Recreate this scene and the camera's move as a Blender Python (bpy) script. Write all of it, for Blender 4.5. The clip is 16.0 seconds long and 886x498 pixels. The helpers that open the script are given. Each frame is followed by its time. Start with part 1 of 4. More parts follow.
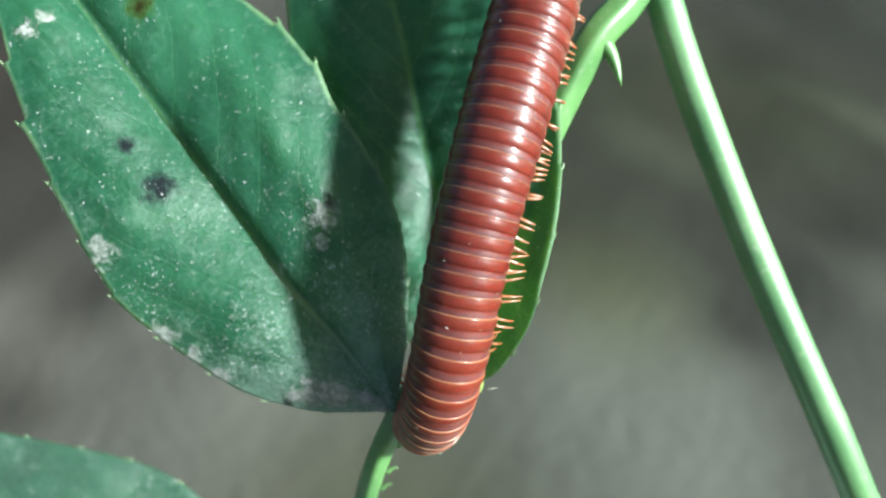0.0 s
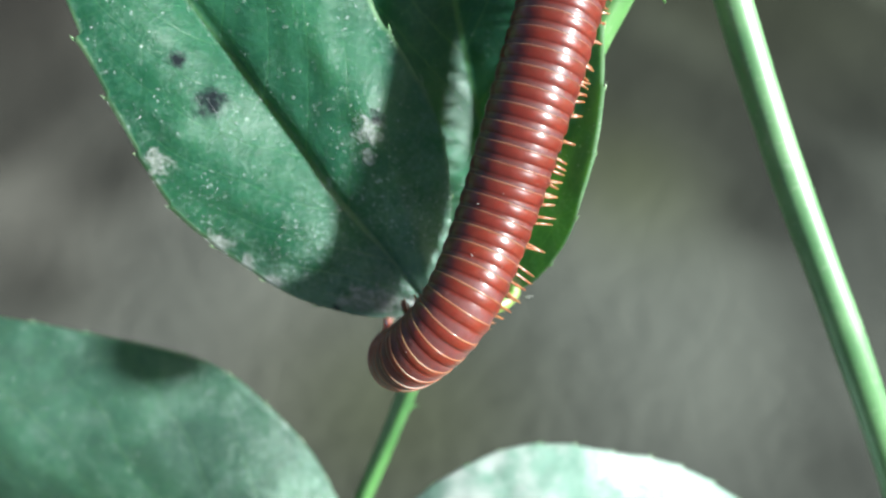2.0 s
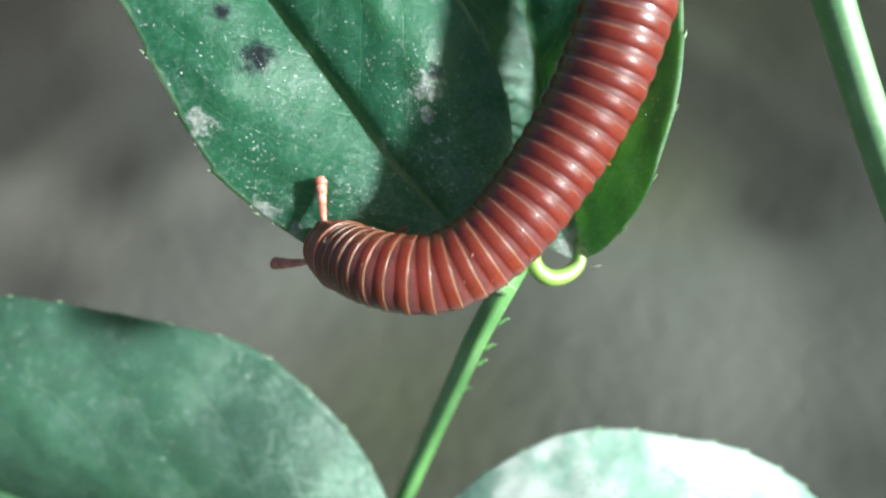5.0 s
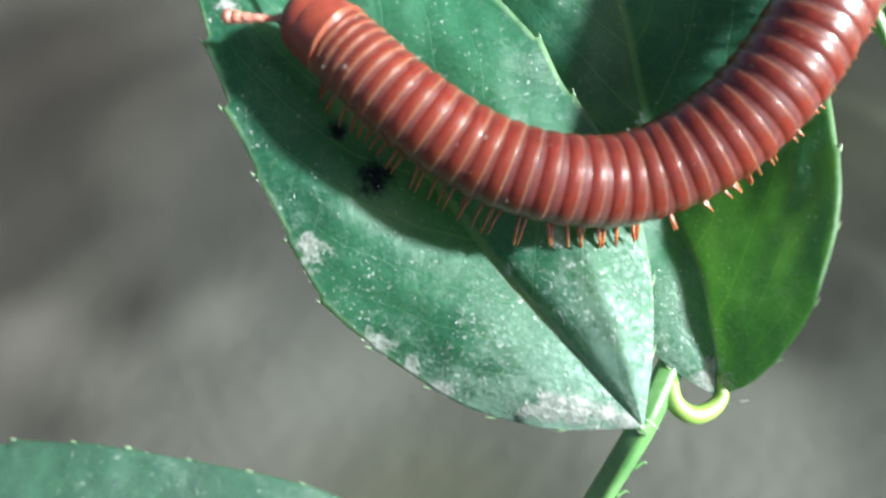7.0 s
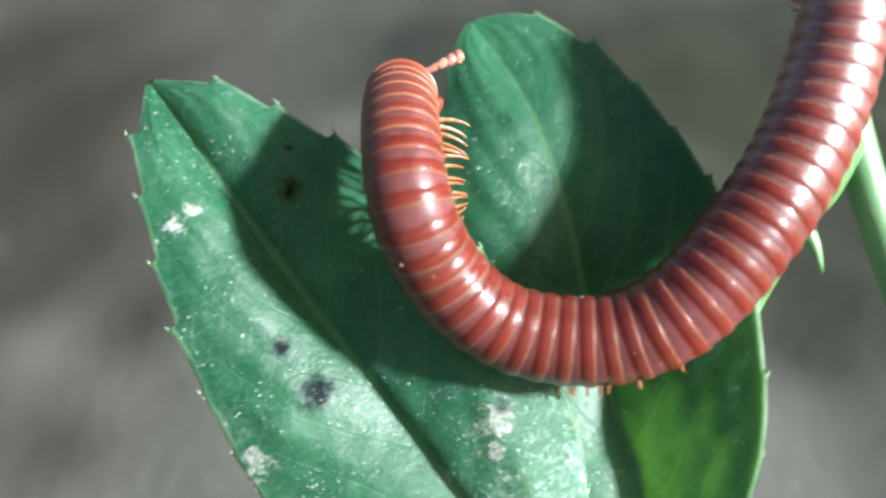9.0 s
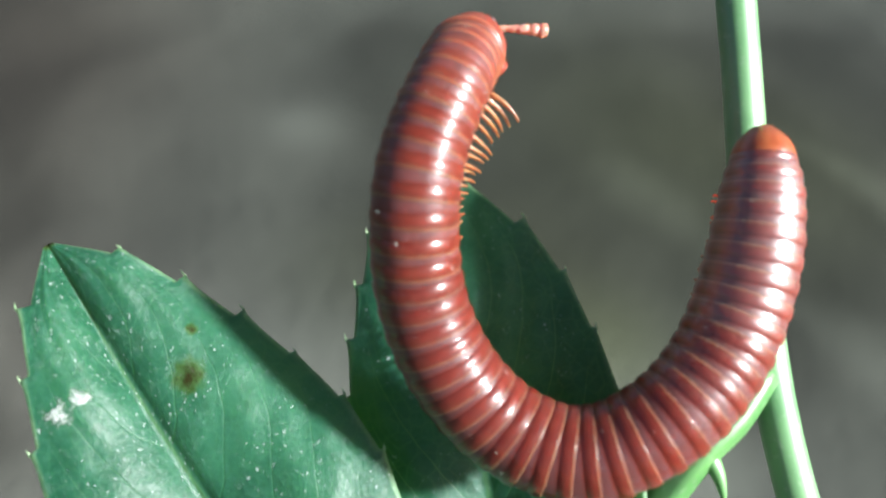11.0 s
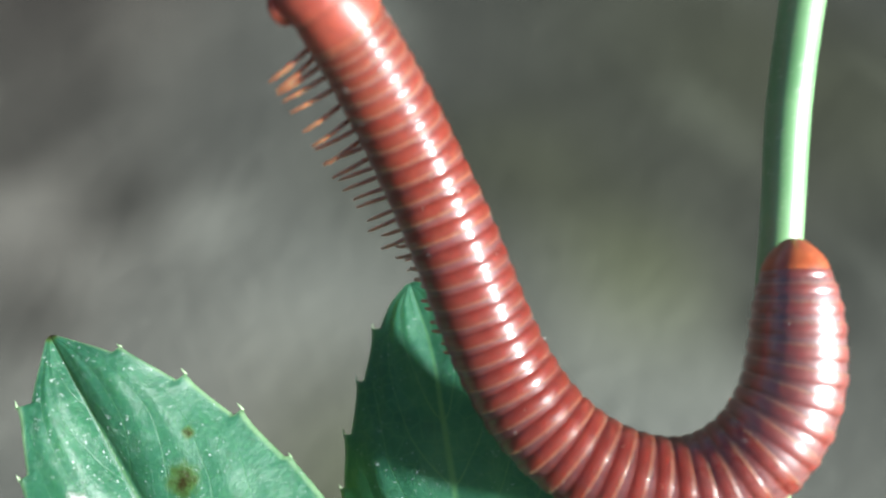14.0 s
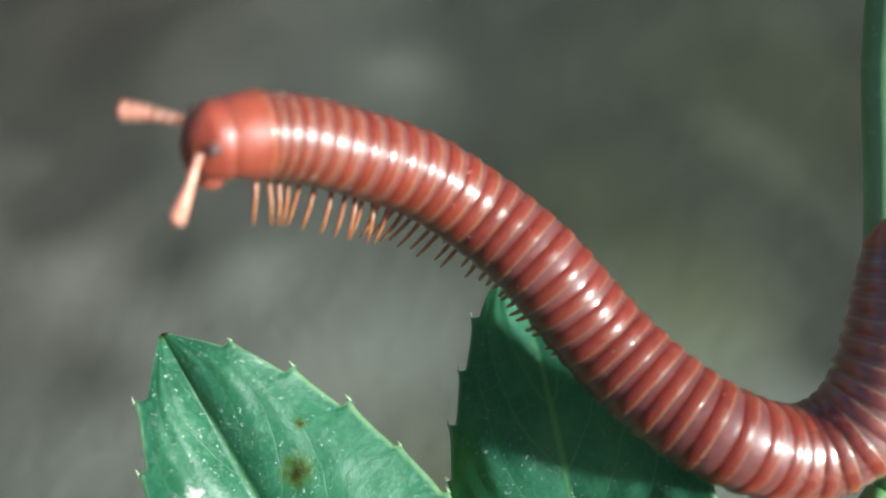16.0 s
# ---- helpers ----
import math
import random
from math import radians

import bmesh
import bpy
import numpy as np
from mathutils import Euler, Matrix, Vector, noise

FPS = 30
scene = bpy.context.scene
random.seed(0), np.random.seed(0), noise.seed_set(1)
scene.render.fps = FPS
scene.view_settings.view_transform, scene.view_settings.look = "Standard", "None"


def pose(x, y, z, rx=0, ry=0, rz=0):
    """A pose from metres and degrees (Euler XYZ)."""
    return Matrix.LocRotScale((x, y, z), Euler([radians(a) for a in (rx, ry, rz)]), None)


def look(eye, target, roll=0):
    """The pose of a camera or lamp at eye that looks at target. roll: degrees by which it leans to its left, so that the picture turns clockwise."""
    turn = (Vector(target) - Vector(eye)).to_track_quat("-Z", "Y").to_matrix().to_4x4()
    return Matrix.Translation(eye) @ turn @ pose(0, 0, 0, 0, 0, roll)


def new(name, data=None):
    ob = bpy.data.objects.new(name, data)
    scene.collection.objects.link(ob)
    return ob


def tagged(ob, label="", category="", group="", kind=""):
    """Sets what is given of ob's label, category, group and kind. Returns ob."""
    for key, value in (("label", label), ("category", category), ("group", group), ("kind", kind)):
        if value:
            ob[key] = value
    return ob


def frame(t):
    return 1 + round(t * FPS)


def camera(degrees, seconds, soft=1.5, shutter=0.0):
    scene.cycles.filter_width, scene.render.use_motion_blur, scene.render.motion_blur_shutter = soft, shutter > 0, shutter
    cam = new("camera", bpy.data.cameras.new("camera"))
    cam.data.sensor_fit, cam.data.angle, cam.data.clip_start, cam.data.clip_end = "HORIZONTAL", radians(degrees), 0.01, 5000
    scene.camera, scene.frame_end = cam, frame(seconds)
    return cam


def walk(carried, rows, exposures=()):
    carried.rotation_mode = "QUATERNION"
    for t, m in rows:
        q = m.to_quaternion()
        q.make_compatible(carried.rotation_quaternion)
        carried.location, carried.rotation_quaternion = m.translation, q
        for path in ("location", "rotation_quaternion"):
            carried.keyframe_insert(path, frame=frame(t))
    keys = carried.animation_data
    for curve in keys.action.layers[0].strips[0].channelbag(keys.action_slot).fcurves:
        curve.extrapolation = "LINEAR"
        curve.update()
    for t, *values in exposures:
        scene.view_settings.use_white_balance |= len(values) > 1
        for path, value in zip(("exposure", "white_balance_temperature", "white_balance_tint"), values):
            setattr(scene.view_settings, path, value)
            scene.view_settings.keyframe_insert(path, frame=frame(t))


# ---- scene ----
PLANT = Matrix.Translation((0, 0, 0.25)) @ pose(0, 0, 0, 45)  # the frame of the plant: its leaves face the camera


def mm(x, y, z, rx=0, ry=0, rz=0):
    return pose(x / 1000, y / 1000, z / 1000, rx, ry, rz)


# ---------------------------------------------------------------- camera
cam = camera(56, 16.0, soft=2.3, shutter=0.4)
cam.data.dof.use_dof = True
cam.data.dof.focus_distance = 0.0558
cam.data.dof.aperture_fstop = 21.0
PATH = [
    (0.0, PLANT @ mm(2.65, 12.61, 66.08, 0.10, -1.78, 0.84)),
    (0.5, PLANT @ mm(2.00, 13.16, 67.14, -3.24, -2.12, 0.94)),
    (1.0, PLANT @ mm(2.53, 13.33, 68.06, -5.54, -2.34, 1.26)),
    (1.5, PLANT @ mm(2.02, 13.85, 67.70, -7.29, -1.79, 1.35)),
    (2.0, PLANT @ mm(0.08, 15.04, 68.55, -7.99, -1.10, 1.40)),
    (2.5, PLANT @ mm(-0.66, 15.68, 68.85, -8.26, -0.93, 1.47)),
    (3.0, PLANT @ mm(-0.05, 14.72, 68.07, -9.00, -0.66, 1.48)),
    (3.5, PLANT @ mm(-0.82, 14.27, 66.75, -8.49, -0.59, 1.49)),
    (4.0, PLANT @ mm(-1.19, 13.27, 66.13, -8.65, 0.22, 1.36)),
    (4.2, PLANT @ mm(-1.07, 13.22, 65.46, -8.70, 0.41, 1.22)),
    (6.3, PLANT @ mm(-10.59, 9.88, 64.00, -2.89, -3.68, 0.57)),
    (6.5, PLANT @ mm(-10.67, 10.87, 62.81, -1.92, -2.27, 0.30)),
    (7.0, PLANT @ mm(-12.48, 11.28, 59.02, 1.15, -1.07, 0.22)),
    (7.2, PLANT @ mm(-12.67, 12.79, 59.21, 2.11, -0.40, 0.29)),
    (7.5, PLANT @ mm(-9.61, 11.71, 59.16, 4.39, 1.60, 0.39)),
    (7.8, PLANT @ mm(-10.21, 19.34, 59.93, 0.50, 2.69, -0.68)),
    (8.0, PLANT @ mm(-9.87, 20.29, 60.22, -0.69, 3.22, -0.89)),
    (8.2, PLANT @ mm(-9.65, 20.03, 60.94, 0.34, 3.22, -0.84)),
    (8.5, PLANT @ mm(-11.46, 21.40, 59.64, 0.18, 3.03, -1.13)),
    (9.0, PLANT @ mm(-7.60, 26.30, 60.82, 0.00, -0.00, -0.00)),
    (9.5, PLANT @ mm(-6.53, 28.38, 61.01, -0.95, -2.88, 0.81)),
    (10.0, PLANT @ mm(-7.00, 29.59, 62.05, 0.39, -4.61, 1.36)),
    (10.2, PLANT @ mm(-6.51, 30.94, 61.41, 0.92, -4.73, 1.74)),
    (12.3, PLANT @ mm(-4.79, 54.26, 57.83, -8.10, -1.13, 8.89)),
    (12.5, PLANT @ mm(-3.66, 55.09, 57.74, -8.95, -1.23, 9.22)),
    (13.0, PLANT @ mm(-3.00, 58.32, 57.86, -9.18, -0.72, 9.75)),
    (13.5, PLANT @ mm(-2.72, 57.95, 58.47, -9.66, -0.46, 9.12)),
    (14.0, PLANT @ mm(-4.41, 56.55, 55.33, -9.27, 0.50, 8.81)),
    (14.5, PLANT @ mm(-5.34, 54.87, 54.09, -7.85, 1.97, 8.14)),
    (15.0, PLANT @ mm(-8.95, 53.36, 57.42, -6.13, 3.05, 6.92)),
    (15.5, PLANT @ mm(-9.00, 50.72, 57.15, -5.88, 2.83, 5.34)),
    (16.0, PLANT @ mm(-7.98, 51.61, 56.54, -5.86, 2.69, 5.61)),
]
walk(cam, PATH, [(0.0, 1.18, 6500, 5), (1.5, 1.12, 6500, 6), (4.2, 1.12, 6500, 8), (6.3, 1.34, 6500, 6), (7.0, 1.40, 6500, 10), (7.4, 1.38, 6500, 12), (8.0, 1.29, 6500, 11), (8.6, 1.31, 6500, 10), (9.0, 1.40, 6500, 12), (10.0, 1.29, 6500, 10), (12.5, 1.32, 6500, 10), (14.0, 1.40, 6500, 12), (15.0, 1.18, 6500, 5), (16.0, 1.14, 6500, 3)])

# ---------------------------------------------------------------- light
SUN_WAY = PLANT.to_3x3() @ Vector((1.26, 0.33, 1.0)).normalized()
sun_data = bpy.data.lights.new("sun", "SUN")
sun_data.energy, sun_data.angle, sun_data.color = 5.8, radians(5.0), (0.948, 0.985, 1.02)
sun = new("sun", sun_data)
sun.matrix_world = look(SUN_WAY * 3, (0, 0, 0))
world = bpy.data.worlds.new("sky")
scene.world = world
world.use_nodes = True
sky = world.node_tree.nodes.new("ShaderNodeTexSky")
sky.sky_type, sky.sun_disc = "NISHITA", False
sky.air_density, sky.dust_density, sky.ozone_density = 0.8, 3.0, 0.6
sky.sun_elevation = math.asin(SUN_WAY.z)
sky.sun_rotation = math.atan2(SUN_WAY.x, SUN_WAY.y)
world.node_tree.links.new(sky.outputs[0], world.node_tree.nodes["Background"].inputs[0])
world.node_tree.nodes["Background"].inputs[1].default_value = 0.049


# ---------------------------------------------------------------- materials
class Nodes:
    """A short way to write node materials."""

    def __init__(self, name):
        self.mat = bpy.data.materials.new(name)
        self.mat.use_nodes = True
        self.tree = self.mat.node_tree
        self.bsdf = self.tree.nodes["Principled BSDF"]
        self.out = self.tree.nodes["Material Output"]

    def node(self, kind):
        return self.tree.nodes.new(kind)

    def put(self, socket, value):
        if isinstance(value, bpy.types.NodeSocket):
            self.tree.links.new(value, socket)
        elif isinstance(value, (tuple, list)) and len(value) == 3 and socket.type == "RGBA":
            socket.default_value = (*value, 1)
        else:
            socket.default_value = value

    def coords(self):
        return self.node("ShaderNodeTexCoord").outputs["Object"]

    def attribute(self, name):
        n = self.node("ShaderNodeAttribute")
        n.attribute_name = name
        return n.outputs["Fac"]

    def noise(self, scale, detail=4.0, rough=0.55, vector=None, warp=0.0):
        n = self.node("ShaderNodeTexNoise")
        self.put(n.inputs["Vector"], vector or self.coords())
        self.put(n.inputs["Scale"], scale)
        self.put(n.inputs["Detail"], detail)
        self.put(n.inputs["Roughness"], rough)
        self.put(n.inputs["Distortion"], warp)
        return n.outputs["Fac"]

    def math(self, op, a, b=0.0, clamp=False):
        n = self.node("ShaderNodeMath")
        n.operation, n.use_clamp = op, clamp
        self.put(n.inputs[0], a)
        self.put(n.inputs[1], b)
        return n.outputs[0]

    def ramp(self, value, low, high, a=0.0, b=1.0):
        n = self.node("ShaderNodeMapRange")
        n.interpolation_type = "SMOOTHSTEP"
        for i, v in enumerate((value, low, high, a, b)):
            self.put(n.inputs[i], v)
        return n.outputs[0]

    def mix(self, fac, a, b, blend="MIX"):
        n = self.node("ShaderNodeMix")
        n.data_type, n.blend_type = "RGBA", blend
        self.put(n.inputs[0], fac)
        self.put(n.inputs[6], a)
        self.put(n.inputs[7], b)
        return n.outputs[2]

    def bump(self, height, strength=0.3, distance=0.0001):
        n = self.node("ShaderNodeBump")
        self.put(n.inputs["Height"], height)
        self.put(n.inputs["Strength"], strength)
        self.put(n.inputs["Distance"], distance)
        self.put(self.bsdf.inputs["Normal"], n.outputs[0])

    def set(self, **values):
        for key, value in values.items():
            self.put(self.bsdf.inputs[key.replace("_", " ")], value)
        return self.mat


def leaf_material():
    m = Nodes("leaf")
    along, across = m.attribute("along"), m.attribute("across")
    dark, pale, dust_sheen = m.attribute("dark"), m.attribute("pale"), m.attribute("bloom_sheen")
    fine, mid, big = m.noise(2600, 5), m.noise(420, 5), m.noise(90, 3)
    color = m.mix(m.ramp(big, 0.3, 0.7), (0.013, 0.094, 0.049), (0.027, 0.144, 0.083))
    color = m.mix(m.math("MULTIPLY", m.ramp(mid, 0.50, 0.70), 0.5), color, (0.040, 0.164, 0.097))
    color = m.mix(m.math("MULTIPLY", m.ramp(fine, 0.45, 0.68), 0.35), color, (0.052, 0.198, 0.130))
    color = m.mix(m.math("MULTIPLY", m.ramp(m.noise(1100, 4, 0.7), 0.52, 0.70), 0.4), color, (0.007, 0.052, 0.022))
    # darker and paler cloudy patches, and a greyer tint over all
    cloud, mottle = m.noise(150, 5, 0.6, None, 0.8), m.attribute("mottle")
    color = m.mix(m.math("MULTIPLY", m.ramp(cloud, 0.57, 0.42), m.math("MULTIPLY", mottle, 0.45)), color, (0.012, 0.040, 0.028))
    color = m.mix(m.math("MULTIPLY", m.ramp(cloud, 0.55, 0.68), m.math("MULTIPLY", mottle, 0.40)), color, (0.21, 0.30, 0.26))
    color = m.mix(m.math("MULTIPLY", mottle, 0.42), color, (0.085, 0.130, 0.118))
    # side veins with a fine net between them, and the midrib
    bent = m.math("ADD", m.math("MULTIPLY", along, 9.0), m.math("MULTIPLY", m.math("SUBTRACT", m.noise(130, 2), 0.5), 0.6))
    vein = m.math("PINGPONG", m.math("SUBTRACT", bent, m.math("MULTIPLY", m.math("POWER", across, 1.3), 3.2)), 0.5)
    side = m.math("MULTIPLY", m.ramp(vein, 0.0, 0.030, 1.0, 0.0), m.ramp(across, 0.95, 0.7))
    cells = m.node("ShaderNodeTexVoronoi")
    cells.feature = "DISTANCE_TO_EDGE"
    m.put(cells.inputs["Vector"], m.coords())
    m.put(cells.inputs["Scale"], 900.0)
    net = m.ramp(cells.outputs["Distance"], 0.0, 0.10, 1.0, 0.0)
    rib = m.math("MULTIPLY", m.ramp(m.math("ADD", across, m.math("MULTIPLY", m.math("SUBTRACT", mid, 0.5), 0.05)), 0.014, 0.045, 1.0, 0.0), m.ramp(dust_sheen, 0.70, 1.2, 0.05, 1.0))
    color = m.mix(m.math("MULTIPLY", net, 0.10), color, (0.06, 0.22, 0.10))
    color = m.mix(m.math("MULTIPLY", side, 0.06), color, (0.09, 0.26, 0.10))
    color = m.mix(m.math("MULTIPLY", rib, m.ramp(mid, 0.35, 0.6, 0.5, 1.0)), color, (0.40, 0.43, 0.30))
    thread = m.ramp(across, 0.006, 0.014, 1.0, 0.0)
    color = m.mix(m.math("MULTIPLY", thread, 0.5), color, (0.11, 0.27, 0.09))
    rim = m.math("MULTIPLY", m.ramp(across, 0.955, 0.99), m.math("SUBTRACT", 1.0, mottle))
    color = m.mix(m.math("MULTIPLY", rim, m.ramp(mid, 0.3, 0.6, 0.2, 0.75)), color, (0.24, 0.40, 0.20))
    # a powdery bloom in drifts of fine grains, thicker towards the base and the margin, with sheen painted in at the
    # base, and dried scabs
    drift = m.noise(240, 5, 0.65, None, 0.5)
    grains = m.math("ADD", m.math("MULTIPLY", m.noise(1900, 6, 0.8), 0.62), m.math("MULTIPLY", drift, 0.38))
    reach = m.math("MULTIPLY", m.math("SUBTRACT", dust_sheen, 0.6), 0.085)
    bloom_sheen = m.ramp(m.math("ADD", grains, reach), 0.51, 0.66, 0.0, 0.62)
    bloom_sheen = m.math("MULTIPLY", bloom_sheen, m.ramp(dust_sheen, 0.1, 1.4, 0.25, 1.0), True)
    color = m.mix(bloom_sheen, color, (0.29, 0.46, 0.37))
    # a whitening that paints pale sheen into the colour where the bloom is heavy
    sheen_film = m.ramp(dust_sheen, 0.9, 2.8, 0.0, 0.62)
    color = m.mix(m.math("MULTIPLY", sheen_film, m.ramp(drift, 0.34, 0.56, 0.45, 1.0)), color, (0.33, 0.58, 0.46))
    speck = m.ramp(m.math("ADD", m.noise(3600, 2, 0.5), m.math("MULTIPLY", reach, 0.60)), 0.655, 0.71)
    speck = m.math("MULTIPLY", speck, m.ramp(m.noise(160, 3), 0.40, 0.56))
    color = m.mix(m.math("MULTIPLY", speck, 0.85), color, (0.64, 0.71, 0.66))
    ragged = m.math("MULTIPLY", m.math("SUBTRACT", m.noise(1200, 6, 0.72), 0.5), 2.2)
    scab = m.ramp(m.math("ADD", pale, ragged), 0.30, 0.66)
    crust = m.mix(m.ramp(m.noise(2200, 4, 0.7), 0.42, 0.6), (0.34, 0.37, 0.35), (0.74, 0.75, 0.73))
    color = m.mix(m.math("MULTIPLY", scab, 0.8), color, crust)
    rot = m.ramp(m.math("ADD", dark, m.math("MULTIPLY", ragged, 0.6)), 0.25, 0.80)
    halo = m.ramp(m.math("ADD", dark, m.math("MULTIPLY", ragged, 0.4)), 0.10, 0.42)
    far_end = m.ramp(along, 0.58, 0.70)
    color = m.mix(m.math("MULTIPLY", m.math("MULTIPLY", halo, far_end), 0.75), color, (0.055, 0.115, 0.010))
    color = m.mix(m.math("MULTIPLY", rot, 0.93), color, m.mix(far_end, (0.019, 0.019, 0.026), (0.036, 0.024, 0.010)))
    m.set(Base_Color=color, Roughness=m.math("ADD", 0.33, m.math("MULTIPLY", fine, 0.26)), Specular_IOR_Level=m.math("MULTIPLY", m.math("SUBTRACT", 1.0, rot), 0.62))
    height = m.math("ADD", m.math("MULTIPLY", fine, 0.6), m.math("SUBTRACT", mid, m.math("MULTIPLY", side, 0.2)))
    m.bump(m.math("ADD", height, m.math("ADD", m.math("MULTIPLY", bloom_sheen, 0.6), m.math("MULTIPLY", scab, 0.7))), 0.6, 0.00016)
    through_leaf = m.node("ShaderNodeBsdfTranslucent")
    glow_rib = m.ramp(across, 0.015, 0.040, 1.0, 0.0)
    lines = m.math("ADD", m.math("ADD", side, glow_rib), m.math("MULTIPLY", net, 0.25), True)
    passing = m.mix(m.ramp(big, 0.35, 0.65), (0.25, 0.51, 0.16), (0.44, 0.75, 0.26))
    passing = m.mix(m.math("MULTIPLY", m.ramp(mid, 0.42, 0.6), 0.30), passing, (0.12, 0.38, 0.05))
    passing = m.mix(m.math("MULTIPLY", lines, 0.75), passing, (0.60, 0.92, 0.26))
    m.put(through_leaf.inputs["Color"], m.mix(m.math("MAXIMUM", rot, m.math("MULTIPLY", sheen_film, 0.8)), passing, (0.01, 0.02, 0.01)))
    both = m.node("ShaderNodeMixShader")
    m.put(both.inputs[0], 0.45)
    m.put(both.inputs[1], m.bsdf.outputs[0])
    m.put(both.inputs[2], through_leaf.outputs[0])
    m.put(m.out.inputs["Surface"], both.outputs[0])
    return m.mat


def stem_material(name, low, high):
    m = Nodes(name)
    fine, big = m.noise(1800, 4), m.noise(130, 3)
    color = m.mix(m.ramp(big, 0.3, 0.7), low, high)
    color = m.mix(m.math("MULTIPLY", m.ramp(fine, 0.55, 0.75), 0.35), color, (0.34, 0.46, 0.30))
    m.bump(fine, 0.15, 0.00006)
    return m.set(Base_Color=color, Roughness=0.46, Specular_IOR_Level=1.0, Coat_Weight=0.4, Coat_Roughness=0.40, Coat_IOR=1.6, Subsurface_Weight=0.2, Subsurface_Scale=1.0, Subsurface_Radius=(0.0004, 0.0008, 0.0003))


def ring_material(name, dark, light, edge, grey, tint, gloss=(0.08, 0.15), coat=(0.36, 0.22), sheen_film=1.55):
    """A body ring: a rust-red rear shell with a thin tan lip, and a waxy mauve front that slides under the ring before it."""
    m = Nodes(name)
    wob = m.math("MULTIPLY", m.math("SUBTRACT", m.noise(700, 3), 0.5), 0.00010)
    along = m.math("ADD", m.attribute("along"), wob)
    fine, cloud = m.noise(2400, 4), m.noise(420, 4, 0.6)
    random_ring = m.node("ShaderNodeObjectInfo").outputs["Random"]
    shell = m.mix(m.ramp(cloud, 0.3, 0.7), dark, light)
    shell = m.mix(m.math("MULTIPLY", random_ring, 0.25), shell, tuple(v * 0.72 for v in dark))
    shell = m.mix(m.math("MULTIPLY", m.ramp(fine, 0.60, 0.72), 0.35), shell, tuple(v * 0.5 for v in dark))
    # the front of the ring: greyer, with fine lengthwise scratches of wear
    front = m.mix(m.ramp(cloud, 0.3, 0.7), tuple(v * 0.75 for v in grey), tuple(v * 1.3 for v in grey))
    front = m.mix(m.math("MULTIPLY", m.ramp(fine, 0.58, 0.72), 0.5), front, tuple(v * 1.7 for v in grey))
    dull = m.ramp(along, 0.00018, 0.00034)
    color = m.mix(dull, shell, front)
    lip = m.ramp(along, -0.00047, -0.00055)
    color = m.mix(m.math("MULTIPLY", lip, tint), color, edge)
    groove = m.math("MULTIPLY", m.ramp(along, 0.00002, 0.00009), m.ramp(along, 0.00018, 0.00010))
    color = m.mix(m.math("MULTIPLY", groove, 0.5), color, tuple(v * 0.55 for v in dark))
    m.bump(m.math("ADD", fine, m.noise(700, 3)), 0.22, 0.00006)
    rough = m.math("ADD", m.ramp(fine, 0.2, 0.8, 0.27, 0.40), m.math("MULTIPLY", dull, 0.10))
    return m.set(Base_Color=color, Roughness=rough, Specular_IOR_Level=0.35, Coat_Weight=m.ramp(dull, 0.0, 1.0, *coat),
                 Coat_Roughness=m.ramp(m.noise(1400, 3), 0.3, 0.7, *gloss), Coat_IOR=sheen_film, Subsurface_Weight=0.75, Subsurface_Scale=1.0, Subsurface_Radius=(0.0034, 0.0009, 0.0006))


def shell_material(name, a, b, rough=0.25, glow=0.1, coat=0.0, shine=0.7):
    m = Nodes(name)
    fine = m.noise(1500, 4)
    m.bump(m.math("ADD", fine, m.noise(600, 3)), 0.22, 0.00006)
    return m.set(Base_Color=m.mix(m.ramp(fine, 0.3, 0.7), a, b), Roughness=rough, Specular_IOR_Level=shine, Coat_Weight=coat, Coat_Roughness=0.2,
                 Subsurface_Weight=min(1, glow * 4), Subsurface_Scale=1.0, Subsurface_Radius=(0.0012, 0.0004, 0.0002))


def ground_material():
    m = Nodes("soil")
    fine, mid, big = m.noise(160, 5), m.noise(26, 4, 0.6, None, 0.6), m.noise(60, 3)
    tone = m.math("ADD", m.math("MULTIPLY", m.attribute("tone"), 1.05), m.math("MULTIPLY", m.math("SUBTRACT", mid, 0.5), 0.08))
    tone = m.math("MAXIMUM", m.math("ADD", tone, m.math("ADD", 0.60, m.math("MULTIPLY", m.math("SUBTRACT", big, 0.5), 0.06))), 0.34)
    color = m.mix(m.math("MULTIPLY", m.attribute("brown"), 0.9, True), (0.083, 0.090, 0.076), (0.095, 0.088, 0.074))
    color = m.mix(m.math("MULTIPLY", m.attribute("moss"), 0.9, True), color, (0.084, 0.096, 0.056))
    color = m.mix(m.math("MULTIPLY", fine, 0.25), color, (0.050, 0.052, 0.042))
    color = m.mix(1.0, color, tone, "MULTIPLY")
    m.bump(m.math("ADD", fine, mid), 0.6, 0.004)
    return m.set(Base_Color=color, Roughness=0.95, Specular_IOR_Level=0.05)


LEAF = leaf_material()
STEM = stem_material("stem_skin", (0.075, 0.23, 0.075), (0.16, 0.345, 0.14))
BRISTLE = stem_material("bristle_skin", (0.16, 0.32, 0.13), (0.30, 0.44, 0.22))
RACHIS = stem_material("rachis_skin", (0.055, 0.19, 0.045), (0.12, 0.30, 0.085))
CURL = stem_material("petiolule_skin", (0.18, 0.34, 0.05), (0.32, 0.46, 0.10))
RING = ring_material("ring_shell", (0.122, 0.0170, 0.0105), (0.182, 0.030, 0.0175), (0.36, 0.125, 0.070), (0.122, 0.038, 0.036), 0.5)
